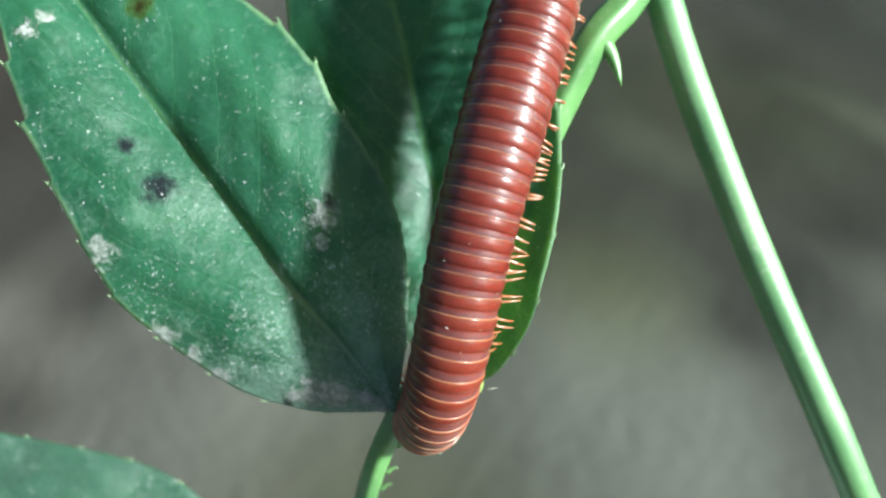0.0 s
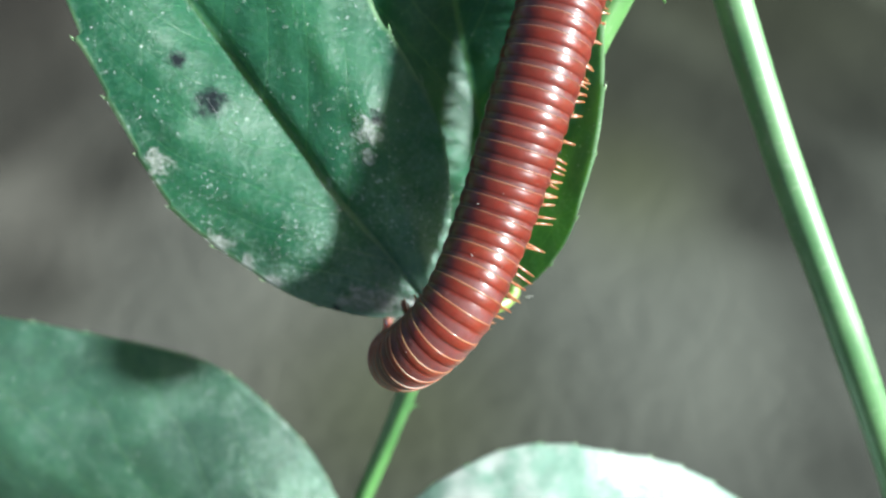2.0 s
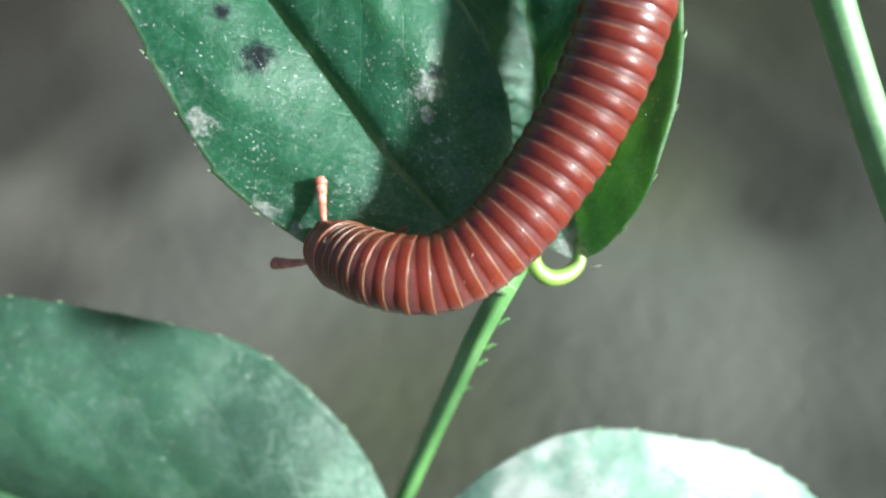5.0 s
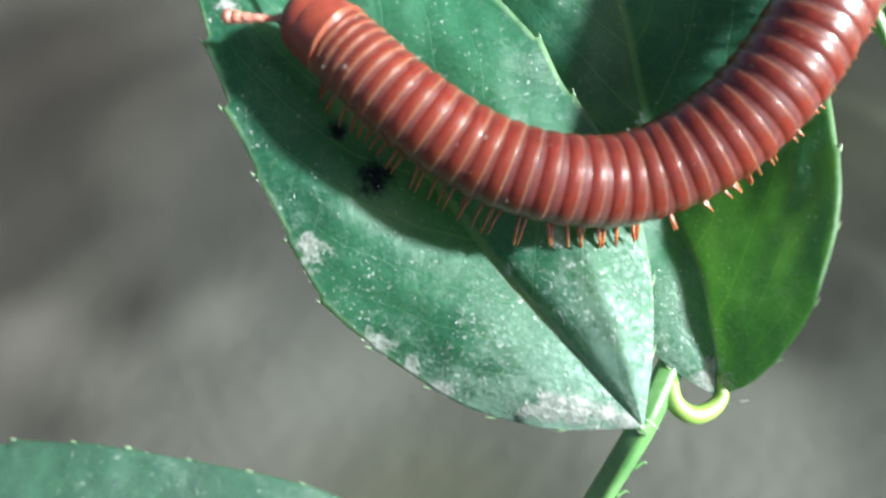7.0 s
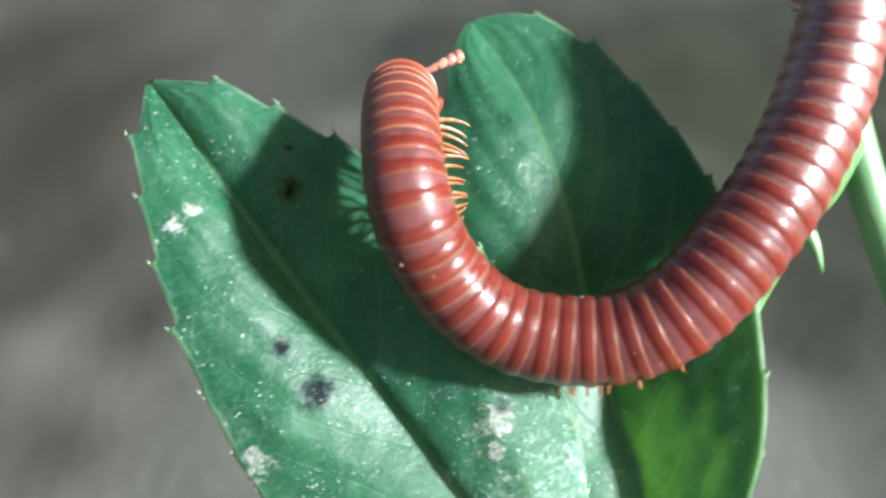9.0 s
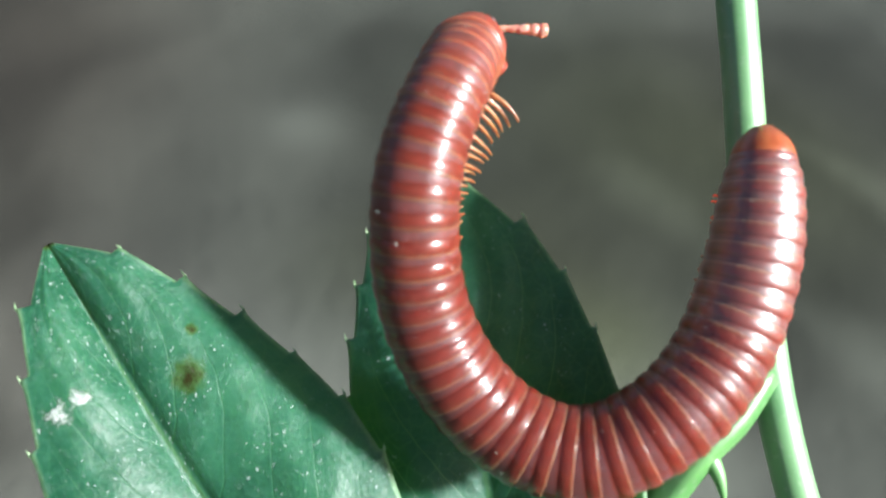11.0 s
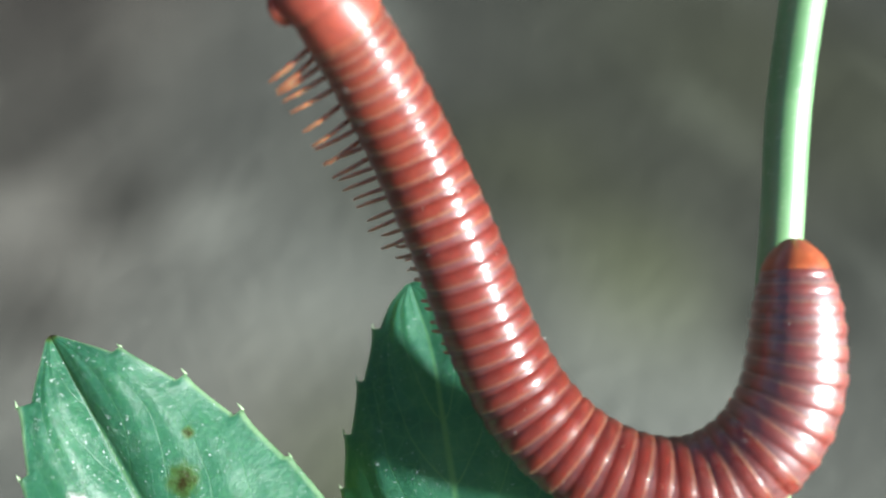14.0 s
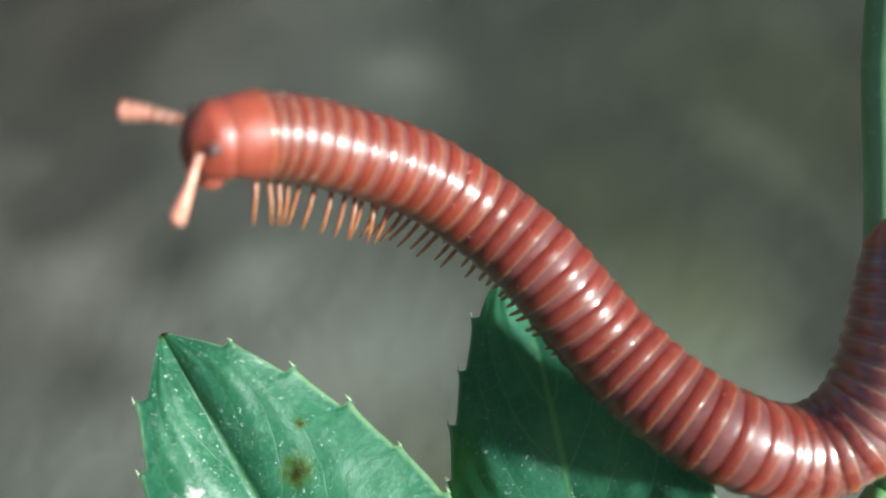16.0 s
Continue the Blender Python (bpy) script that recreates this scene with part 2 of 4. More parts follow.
# paler shells for the hind rings paint in the stronger sun on the tail
RING_TAIL_LIT = ring_material("lit_rear_ring_shell", (0.158, 0.0240, 0.0145), (0.230, 0.040, 0.023), (0.44, 0.170, 0.095), (0.158, 0.056, 0.050), 0.6, (0.31, 0.41), (1.0, 0.9), 1.95)
RING_REAR_LIT = ring_material("lit_hind_ring_shell", (0.140, 0.0205, 0.0125), (0.206, 0.035, 0.020), (0.40, 0.148, 0.082), (0.142, 0.050, 0.046), 0.55, (0.24, 0.34), (0.7, 0.5), 1.75)
RING_FRONT = ring_material("front_ring_shell", (0.150, 0.025, 0.014), (0.215, 0.043, 0.022), (0.48, 0.185, 0.095), (0.150, 0.046, 0.040), 0.62, (0.26, 0.36), (0.40, 0.2))
RING_NEXT = ring_material("neck_ring_shell", (0.134, 0.0190, 0.0105), (0.196, 0.034, 0.018), (0.45, 0.160, 0.080), (0.136, 0.043, 0.039), 0.55, (0.13, 0.21), (0.32, 0.1))
HEAD = shell_material("head_shell", (0.20, 0.036, 0.020), (0.28, 0.060, 0.034), 0.48, 0.2, 0.08, 0.5)
COLLUM = shell_material("collum_shell", (0.20, 0.036, 0.019), (0.275, 0.058, 0.031), 0.46, 0.2, 0.10, 0.5)
LIP = shell_material("lip_shell", (0.29, 0.070, 0.035), (0.38, 0.115, 0.058), 0.3, 0.1, 0.5)
TAIL = shell_material("tail_shell", (0.27, 0.058, 0.016), (0.36, 0.092, 0.028), 0.3, 0.1, 0.4)
LEG = shell_material("leg_skin", (0.22, 0.075, 0.028), (0.38, 0.168, 0.072), 0.32, 0.15, 0.3)
ANTENNA = shell_material("antenna_skin", (0.38, 0.145, 0.10), (0.56, 0.29, 0.22), 0.4, 0.2)
EYE = shell_material("eye_surface", (0.03, 0.012, 0.010), (0.05, 0.02, 0.015), 0.5, 0.0)
SOIL = ground_material()


# ---------------------------------------------------------------- building blocks
def part(name, bm, material, parent=None, label=""):
    me = bpy.data.meshes.new(name)
    bm.normal_update()
    bm.to_mesh(me)
    bm.free()
    me.shade_smooth()
    me.materials.append(material)
    ob = new(name, me)
    ob.parent = parent
    return tagged(ob, label)


def spline(points, n):
    """n points evenly along a smooth curve through the given ones."""
    p = np.array(points, float)
    q = np.vstack([2 * p[0] - p[1], p, 2 * p[-1] - p[-2]])
    fine = []
    for i in range(len(p) - 1):
        a, b, c, d = q[i:i + 4]
        s = np.linspace(0, 1, 24, endpoint=False)[:, None]
        fine.append(0.5 * (2 * b + (c - a) * s + (2 * a - 5 * b + 4 * c - d) * s**2 + (3 * b - a - 3 * c + d) * s**3))
    fine = np.vstack([*fine, p[-1:]])
    run = np.r_[0, np.cumsum(np.linalg.norm(np.diff(fine, axis=0), axis=1))]
    at = np.linspace(0, run[-1], n)
    return np.stack([np.interp(at, run, fine[:, k]) for k in range(p.shape[1])], 1)


def tube(bm, points, radii, sides=10, ribs=0.0):
    """A closed tube in mm along the points, with its radius at each."""
    pts = np.array(points, float)
    tang = np.gradient(pts, axis=0)
    tang /= np.linalg.norm(tang, axis=1)[:, None] + 1e-12
    ref = np.array([0.3, 0.2, 0.93]) if abs(tang[0] @ [0.3, 0.2, 0.93]) < 0.95 else np.array([1.0, 0, 0])
    rings = []
    for p, t, r in zip(pts, tang, radii):
        ref = ref - t * (ref @ t)
        ref /= np.linalg.norm(ref)
        side = np.cross(t, ref)
        ring = []
        for k in range(sides):
            a = 2 * math.pi * k / sides
            rr = r * (1 + ribs * math.cos(5 * a))
            ring.append(bm.verts.new((p + rr * (math.cos(a) * ref + math.sin(a) * side)) / 1000))
        rings.append(ring)
    for a, b in zip(rings, rings[1:]):
        for k in range(sides):
            bm.faces.new((a[k], a[(k + 1) % sides], b[(k + 1) % sides], b[k]))
    bm.faces.new(rings[0][::-1])
    bm.faces.new(rings[-1])


def spread(point, centre, radius):
    return max(0.0, 1 - np.linalg.norm(np.subtract(point, centre)) / radius)


def leaflet(parent, label, mid, left, right, teeth=12, tooth=0.65, arch=0.5, arch_right=None, pleat=0.0, bristle=1.0, dark=(), pale=(), bloom_sheen=0.4, mottle=0.0, fold=(1.4, 1.4, 0.5), seed=1, rows=170, half=28):
    """A leaf blade in mm: a midrib and two toothed edges, with pillows between its side veins and a thickness."""
    rng = random.Random(seed)
    arch_right = arch if arch_right is None else arch_right
    m, ed = spline(mid, rows), (spline(left, rows), spline(right, rows))
    jag = [[rng.uniform(0.55, 1.2) for _ in range(teeth + 2)] for _ in range(2)]
    verts, attrs, grid = [], [], {}
    across_all = np.linspace(0, 1, half + 1) ** 0.9
    for i in range(rows):
        u = i / (rows - 1)
        t = m[min(i + 1, rows - 1)] - m[max(i - 1, 0)]
        wide = ed[1][i] - ed[0][i]
        n = np.cross(wide, t)
        n = n / (np.linalg.norm(n) + 1e-9)
        n = n if n[2] > 0 else -n
        for s in (0, 1):
            edge = ed[s][i]
            out = edge - m[i]
            reach = np.linalg.norm(out)
            way = out / (reach + 1e-9)
            k = u * teeth
            saw = (0.62 * (k % 1.0) ** 1.5 + 0.50 * (k % 1.0) ** 7) * jag[s][int(k)] * tooth * (0.10 + 0.90 * min(1, u * 1.25) ** 2) * min(1, 8 * u, 10 * (1 - u) + 0.2)
            for j, v in enumerate(across_all):
                if s == 1 and j == 0:
                    grid[i, 0, 1] = grid[i, 0, 0]
                    continue
                p = m[i] + out * v
                pillow = 0.5 - 0.5 * math.cos(2 * math.pi * (u * 9 - v ** 1.3 * 3.2))
                lift = (arch if s == 0 else arch_right) * math.sin(math.pi * min(1, v * 1.02)) * min(1, reach / 6)
                lift += 0.12 * min(1, max(0, 5 * (u - 0.12))) * pillow * math.sin(math.pi * v) * min(1, reach / 4)
                lift += 0.42 * noise.noise(Vector(p) * 0.17 + Vector((seed, 0, 0))) + 0.10 * noise.noise(Vector(p) * 0.6)
                lift += s * pleat * math.exp(-((v - 0.5 - 0.1 * u) / 0.13) ** 2) * min(1, reach / 6, 3 * max(0, 0.75 - u))
                lift -= fold[2] * math.exp(-v * reach / (fold[s] * min(1, 0.1 + reach / 9))) * min(1, reach / 7)
                p = p + n * lift + (way - t / (np.linalg.norm(t) + 1e-9) * -0.5) * saw * max(0, v - 0.86) / 0.14
                grid[i, j, s] = len(verts)
                verts.append((p, n))
                # bloom rises at the margin, and at the base with painted-in sheen
                attrs.append((u, v, max([spread(p, c, r) for c, r in dark] or [0]), max([spread(p, c, r) for c, r in pale] or [0]), bloom_sheen * (1 + 3.2 * math.exp(-(u / 0.25) ** 2) + (1.6 - s) * 1.5 * max(0, v - 0.62) * max(0, 1 - u / 0.75)), mottle))
    count, thick = len(verts), 0.11
    top = [tuple((p + n * thick) / 1000) for p, n in verts]
    low = [tuple((p - n * thick) / 1000) for p, n in verts]
    faces = []
    for i in range(rows - 1):
        for s in (0, 1):
            for j in range(half):
                q = [grid[i, j, s], grid[i, j + 1, s], grid[i + 1, j + 1, s], grid[i + 1, j, s]]
                q = q if s else q[::-1]
                faces.append(tuple(q))
                faces.append(tuple(k + count for k in q[::-1]))
            a, b = grid[i, half, s], grid[i + 1, half, s]
            faces.append((a, a + count, b + count, b) if s else (b, b + count, a + count, a))
    me = bpy.data.meshes.new("leaflet")
    me.from_pydata(top + low, [], faces)
    for k, name in enumerate(("along", "across", "dark", "pale", "bloom_sheen", "mottle")):
        a = me.attributes.new(name, "FLOAT", "POINT")
        a.data.foreach_set("value", np.tile(np.array(attrs)[:, k], 2).astype(np.float32))
    me.shade_smooth()
    me.materials.append(LEAF)
    ob = new("leaflet", me)
    ob.parent = parent
    # a pale bristle on each tooth
    for s in (0, 1):
        for k in range(1, teeth):
            i = int(k / teeth * (rows - 1))
            root, _ = verts[grid[i, half, s]]
            out, ahead = ed[s][i] - m[i], ed[s][min(i + 4, rows - 1)] - ed[s][max(i - 4, 0)]
            way = 0.30 * out / (np.linalg.norm(out) + 1e-9) + 0.95 * ahead / (np.linalg.norm(ahead) + 1e-9) + np.array([0, 0, rng.uniform(0, 0.3)])
            size = rng.uniform(0.3, 0.6) * bristle
            bm = bmesh.new()
            tube(bm, spline([root - way * 0.1, root + way * size * 0.5, root + way * size], 5), [0.10, 0.08, 0.06, 0.04, 0.015], 6)
            part("bristle", bm, BRISTLE, ob)
    return tagged(ob, label)


# ---------------------------------------------------------------- ground
def ground():
    bm = bmesh.new()
    bmesh.ops.create_grid(bm, x_segments=200, y_segments=200, size=1.0)
    for v in bm.verts:
        fade = min(1, 4 * max(0, 0.95 - max(abs(v.co.x), abs(v.co.y))))
        v.co.z = fade * (0.008 * noise.noise(v.co * 6) + 0.004 * noise.noise(v.co * 17))
    for v in bm.verts:
        if max(abs(v.co.x), abs(v.co.y)) > 0.995:
            v.co.x, v.co.y, v.co.z = v.co.x * 60, v.co.y * 60, 0
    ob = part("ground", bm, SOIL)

    def patches(name, spots):
        values = []
        for v in ob.data.vertices:
            x, y = v.co.x, v.co.y
            values.append(sum(h * math.exp(-((x - a) / r) ** 2 - ((y - b) / r) ** 2) for a, b, r, h in spots))
        ob.data.attributes.new(name, "FLOAT", "POINT").data.foreach_set("value", values)

    # lighter and darker patches and diagonal streaks, brown litter, mossy clods
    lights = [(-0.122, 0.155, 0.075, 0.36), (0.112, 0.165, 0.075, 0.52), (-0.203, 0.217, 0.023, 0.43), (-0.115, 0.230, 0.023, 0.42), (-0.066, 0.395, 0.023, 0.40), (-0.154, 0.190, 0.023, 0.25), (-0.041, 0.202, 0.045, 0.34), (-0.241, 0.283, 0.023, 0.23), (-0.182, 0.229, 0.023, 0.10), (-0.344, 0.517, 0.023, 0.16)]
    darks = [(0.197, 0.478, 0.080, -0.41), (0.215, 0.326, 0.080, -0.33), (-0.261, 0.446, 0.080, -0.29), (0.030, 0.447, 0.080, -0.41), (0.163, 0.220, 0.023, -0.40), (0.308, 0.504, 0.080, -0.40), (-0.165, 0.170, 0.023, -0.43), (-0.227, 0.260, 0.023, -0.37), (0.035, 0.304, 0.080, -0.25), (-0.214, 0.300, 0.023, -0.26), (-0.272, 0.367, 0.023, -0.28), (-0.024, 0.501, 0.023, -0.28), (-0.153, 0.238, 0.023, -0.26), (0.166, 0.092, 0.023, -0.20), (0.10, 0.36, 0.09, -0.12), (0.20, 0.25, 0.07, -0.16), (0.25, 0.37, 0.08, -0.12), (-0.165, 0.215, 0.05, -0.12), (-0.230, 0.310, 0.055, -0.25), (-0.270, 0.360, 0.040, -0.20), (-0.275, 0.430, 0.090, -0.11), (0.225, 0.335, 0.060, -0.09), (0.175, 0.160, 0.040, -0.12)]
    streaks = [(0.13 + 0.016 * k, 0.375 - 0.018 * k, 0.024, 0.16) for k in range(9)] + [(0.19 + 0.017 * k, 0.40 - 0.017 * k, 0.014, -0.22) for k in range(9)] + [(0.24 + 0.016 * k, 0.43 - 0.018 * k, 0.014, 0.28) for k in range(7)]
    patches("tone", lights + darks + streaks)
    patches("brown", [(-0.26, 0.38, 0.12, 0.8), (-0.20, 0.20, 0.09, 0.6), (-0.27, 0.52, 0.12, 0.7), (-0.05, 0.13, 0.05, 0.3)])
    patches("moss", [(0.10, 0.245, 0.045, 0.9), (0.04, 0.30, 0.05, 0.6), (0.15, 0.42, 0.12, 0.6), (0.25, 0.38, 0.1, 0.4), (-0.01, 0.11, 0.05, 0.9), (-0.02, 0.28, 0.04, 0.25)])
    return tagged(ob, "dim grey-brown soil with a mossy clod, out of focus", "ground", kind="structure")


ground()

# ---------------------------------------------------------------- the plant
plant = new("plant")
plant.matrix_world = PLANT
tagged(plant, "green climbing plant with toothed leaflets and a prickly leaf stalk", "plant")

bm = bmesh.new()
way = spline([(8, 150, 20), (10.5, 100, 12), (15.6, 66.4, 3.0), (17.5, 53.4, 2.4), (20.4, 33.4, 4.1), (26.9, 15.7, 4.0), (35.8, -2.8, 2.6), (44.8, -18, -4), (54, -36, -14), (66, -90, -52), (75, -150, -110), (80, -200, -156)], 160)
tube(bm, way, [1.30 + 0.08 * min(1, i / 60) + 0.02 * math.sin(i * 1.3) for i in range(160)], 28, 0.0)
part("stem", bm, STEM, plant, "smooth pale green main stem")

bm = bmesh.new()
way = spline([(19.3, 33.5, 5.2), (17.4, 30.6, 5.8), (15.3, 28.2, 5.9), (13.2, 24.0, 4.6), (10.0, 16, 2.6), (6.5, 9, 1.8), (3.6, 4.1, 3.2), (1.7, 1.0, 4.4), (-0.2, -3.6, 2.0), (-1.6, -8.9, -3.2), (-3.6, -15.6, -8.2), (-6.3, -23.4, -11), (-11.4, -38, -15), (-18, -60, -22)], 140)
tube(bm, way, [float(np.interp(i, (0, 14, 32, 139), (1.25, 1.3, 0.92, 0.70))) for i in range(140)], 20, 0.08)
rachis = part("rachis", bm, RACHIS, plant, "thin ridged green leaf stalk")


def prickle(at, to, radius):
    bm = bmesh.new()
    a, b = np.array(at), np.array(to)
    bend = (a + b) / 2 + (0.15, 0.25, 0.1)
    pts = spline([a, bend, b], 8)
    tube(bm, pts, [radius * (1 - i / 7) ** 0.8 + 0.02 for i in range(8)], 8)
    part("prickle", bm, RACHIS, rachis, "pointed green prickle")


prickle((15.7, 28.2, 6.0), (17.2, 24.7, 6.4), 0.72)
for at in ((1.4, -2.2, 3.2), (0.6, -4.6, 1.4), (0.1, -6.4, -0.4), (-1.0, -9.6, -3.6), (-2.9, -14.2, -7.2), (14.4, 25.2, 5.2)):
    prickle(at, (at[0] + 0.85, at[1] + 0.35, at[2] + 0.2), 0.16)

HAIR = shell_material("hair_skin", (0.60, 0.64, 0.52), (0.75, 0.78, 0.68), 0.4, 0.0)
hair_rng = random.Random(12)
for at in ([(16.6 - 0.42 * k, 29.6 - 0.62 * k, 6.6 - 0.18 * k) for k in range(16)] + [(7.0 + hair_rng.uniform(0, 1.2), 2.2 + hair_rng.uniform(0, 2.0), 3.5 + hair_rng.uniform(0, 0.6)) for k in range(12)] + [(0.4 + hair_rng.uniform(0, 1.4), 0.8 + hair_rng.uniform(0, 0.8), 5.9) for k in range(7)]):
    bm = bmesh.new()
    way = np.array([hair_rng.uniform(0.3, 1.0), hair_rng.uniform(-0.7, 0.3), hair_rng.uniform(-0.1, 0.5)]) * hair_rng.uniform(0.5, 1.0)
    tube(bm, spline([np.array(at), np.array(at) + way * 0.5 + (0, 0, 0.08), np.array(at) + way], 6), [0.035, 0.032, 0.028, 0.022, 0.016, 0.008], 5)
    part("hair", bm, HAIR, rachis, "fine white hair")

leaf_a = leaflet(plant, "broad toothed green leaflet with dark rot spots and grey bloom",
    [(1.1, 1.2, 6.0), (-2.1, 4.9, 5.7), (-5.0, 8.1, 5.5), (-7.2, 10.5, 5.3), (-11.0, 15.5, 4.9), (-16.0, 22.0, 4.5), (-20.2, 27.5, 4.0), (-24.7, 33.4, 3.0), (-28.4, 38.1, 1.9)],
    [(0.9, 1.0, 6.0), (-3.4, 0.8, 5.5), (-6.2, 1.1, 5.0), (-10.3, 2.3, 4.8), (-15.3, 5.5, 4.7), (-19.1, 8.9, 5.1), (-21.5, 13.5, 6.3), (-24.1, 19.1, 6.6), (-25.9, 24.0, 6.5), (-27.2, 29.1, 6.0), (-28.1, 33.0, 4.7), (-28.4, 38.1, 1.9)],
    [(1.3, 1.2, 6.0), (2.0, 6.3, 5.6), (1.9, 11.5, 5.2), (0.9, 15.9, 5.0), (-1.2, 19.9, 4.9), (-3.6, 23.3, 4.6), (-5.4, 26.5, 4.0), (-9.2, 30.2, 2.5), (-14.3, 33.4, 1.4), (-18.8, 35.7, 1.4), (-23.1, 37.6, 2.4), (-28.4, 38.1, 1.9)],
    dark=[((-15.8, 16.9, 6), 2.3), ((-18.2, 19.9, 6), 1.3), ((-18.1, 30.3, 3.4), 1.7), ((-18.3, 33.3, 3), 0.6), ((-28.4, 38.3, 1.9), 0.9), ((-6.6, 1.3, 5.2), 0.8), ((-3.7, 16.0, 6.6), 1.1)],
    pale=[((-4.1, 15.0, 6.6), 1.9), ((-4.3, 13.2, 6.4), 1.2), ((-25.4, 27.8, 5.5), 1.5), ((-24.2, 28.9, 5.5), 0.9), ((-19.8, 12.2, 6.3), 1.7), ((-20.4, 11.0, 6.3), 1.3), ((-18.6, 9.6, 6), 1.0), ((-15.6, 6.2, 4.8), 1.5), ((-13.4, 4.8, 4.8), 1.1), ((-11.5, 3.2, 4.8), 1.2), ((-4.6, 2.3, 6), 2.0), ((-3.0, 2.0, 6), 1.9), ((-1.2, 1.8, 6), 1.6), ((0.2, 1.5, 6), 1.2), ((-6.0, 1.9, 5.6), 1.3), ((-7.5, 11.0, 5), 1.0), ((-8.8, 12.4, 5), 0.8)], bloom_sheen=0.5, fold=(2.6, 0.45, 0.85), arch=1.0, pleat=0.4, seed=3)

leaf_b = leaflet(plant, "toothed green leaflet, its far half glowing with light",
    [(7.4, 2.7, 3.0), (6.2, 10.1, 3.2), (4.6, 14.7, 1.9), (2.5, 23.3, 0.9), (1.4, 28.4, 1.0), (-0.3, 34.1, 0.4), (-2.6, 39.5, -2.0), (-5.4, 44.0, -4.2)],
    [(7.2, 2.5, 3.0), (4.5, 4.1, 3.7), (1.9, 6.2, 3.9), (-1.4, 10.5, 3.6), (-4.8, 19, 2.4), (-6.9, 25.5, 0.8), (-7.7, 29.5, 0.0), (-7.7, 33.5, -0.8), (-7.3, 38, -2.0), (-6.6, 41.8, -3.2), (-5.4, 44.0, -4.2)],
    [(7.6, 2.7, 3.0), (8.9, 4.2, 5.6), (10.6, 8.0, 8.6), (11.9, 13.5, 9.8), (12.4, 17.7, 9.2), (12.5, 23.4, 6.8), (11.0, 30.5, 3.4), (7.3, 38.0, -1.4), (3.6, 41.8, -3.0), (-1.0, 44.5, -4.0), (-5.4, 44.0, -4.2)],
    dark=[((-7.0, 31.0, 1.0), 0.9)], pale=[((6.6, 4, 3.2), 2.2)], bloom_sheen=0.3, fold=(1.4, 1.4, 0.1), arch=0.8, arch_right=0.15, seed=8)

leaflet(plant, "broad dark green leaflet with grey mottling",
    [(-8, -27, -11), (-18, -28, -12.5), (-32, -27, -13), (-48, -22, -12), (-66, -13, -10)],
    [(-8, -27, -11), (-14, -37, -13), (-30, -46, -14), (-50, -40, -13), (-66, -13, -10)],
    [(-7.8, -26.6, -11), (-7.3, -22.2, -8.7), (-9.4, -17.4, -8.3), (-12.7, -12.9, -8.3), (-17.5, -8.6, -8.5), (-22.8, -6.3, -8.5), (-29.6, -4.8, -8.4), (-40.1, -3.0, -8.2), (-52, -4.5, -8.6), (-66, -13, -10)],
    pale=[((-13, -15.6, -8.5), 0.9)], bloom_sheen=0.4, mottle=1.0, fold=(1.4, 1.4, 0.6), arch=1.6, arch_right=3.8, tooth=0.3, teeth=16, seed=14)

# the heavy bloom value paints sun glare into this leaflet's colour
leaflet(plant, "finely toothed green leaflet, its sun glare painted as pale bloom",
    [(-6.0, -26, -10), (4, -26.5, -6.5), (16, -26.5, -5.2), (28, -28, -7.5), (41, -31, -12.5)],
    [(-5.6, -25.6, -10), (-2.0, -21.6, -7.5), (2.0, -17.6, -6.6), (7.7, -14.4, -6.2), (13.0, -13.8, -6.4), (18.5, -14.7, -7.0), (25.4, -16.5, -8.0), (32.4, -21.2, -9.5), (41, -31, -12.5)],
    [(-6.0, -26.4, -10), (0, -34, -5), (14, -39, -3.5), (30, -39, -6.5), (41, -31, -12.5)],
    bloom_sheen=4.0, fold=(1.4, 1.4, 0.3), arch=1.0, tooth=0.35, teeth=16, seed=21)


def petiolule(points, radii, label, material):
    bm = bmesh.new()
    n = 30
    tube(bm, spline(points, n), np.interp(np.linspace(0, 1, n), np.linspace(0, 1, len(radii)), radii), 12)
    part("petiolule", bm, material, rachis, label)


petiolule([(3.7, 3.6, 3.6), (3.9, 2.3, 4.1), (5.0, 1.5, 4.0), (6.4, 1.7, 3.5), (7.3, 2.6, 3.2), (7.1, 4.1, 3.5)], (0.55, 0.62, 0.64, 0.6, 0.5, 0.25), "curled yellow-green petiolule", CURL)
petiolule([(1.7, 0.6, 4.4), (1.5, 0.7, 5.2), (1.2, 1.0, 5.8), (0.9, 1.3, 5.9)], (0.5, 0.45, 0.35, 0.2), "short pale petiolule", RACHIS)
petiolule([(-6.0, -23, -11), (-7, -25, -10.8), (-8.5, -27, -10.5)], (0.6, 0.5, 0.4), "short petiolule", RACHIS)
petiolule([(-6.6, -24.5, -11), (-6, -26, -11), (-4, -25.7, -11)], (0.6, 0.5, 0.4), "short petiolule", RACHIS)

# ---------------------------------------------------------------- the millipede
COUNT = 44
SIZE = 1.05
PITCH = [min(1.2, 0.54 + 0.08 * k) for k in range(COUNT - 5)] + [1.1, 0.98, 0.88, 0.80, 0.70]
REACH = np.r_[0, np.cumsum(PITCH)[:-1]]
millipede = new("millipede")
millipede.matrix_world = PLANT
tagged(millipede, "glossy rust-red millipede with orange legs, crawling over leaflets", "millipede")


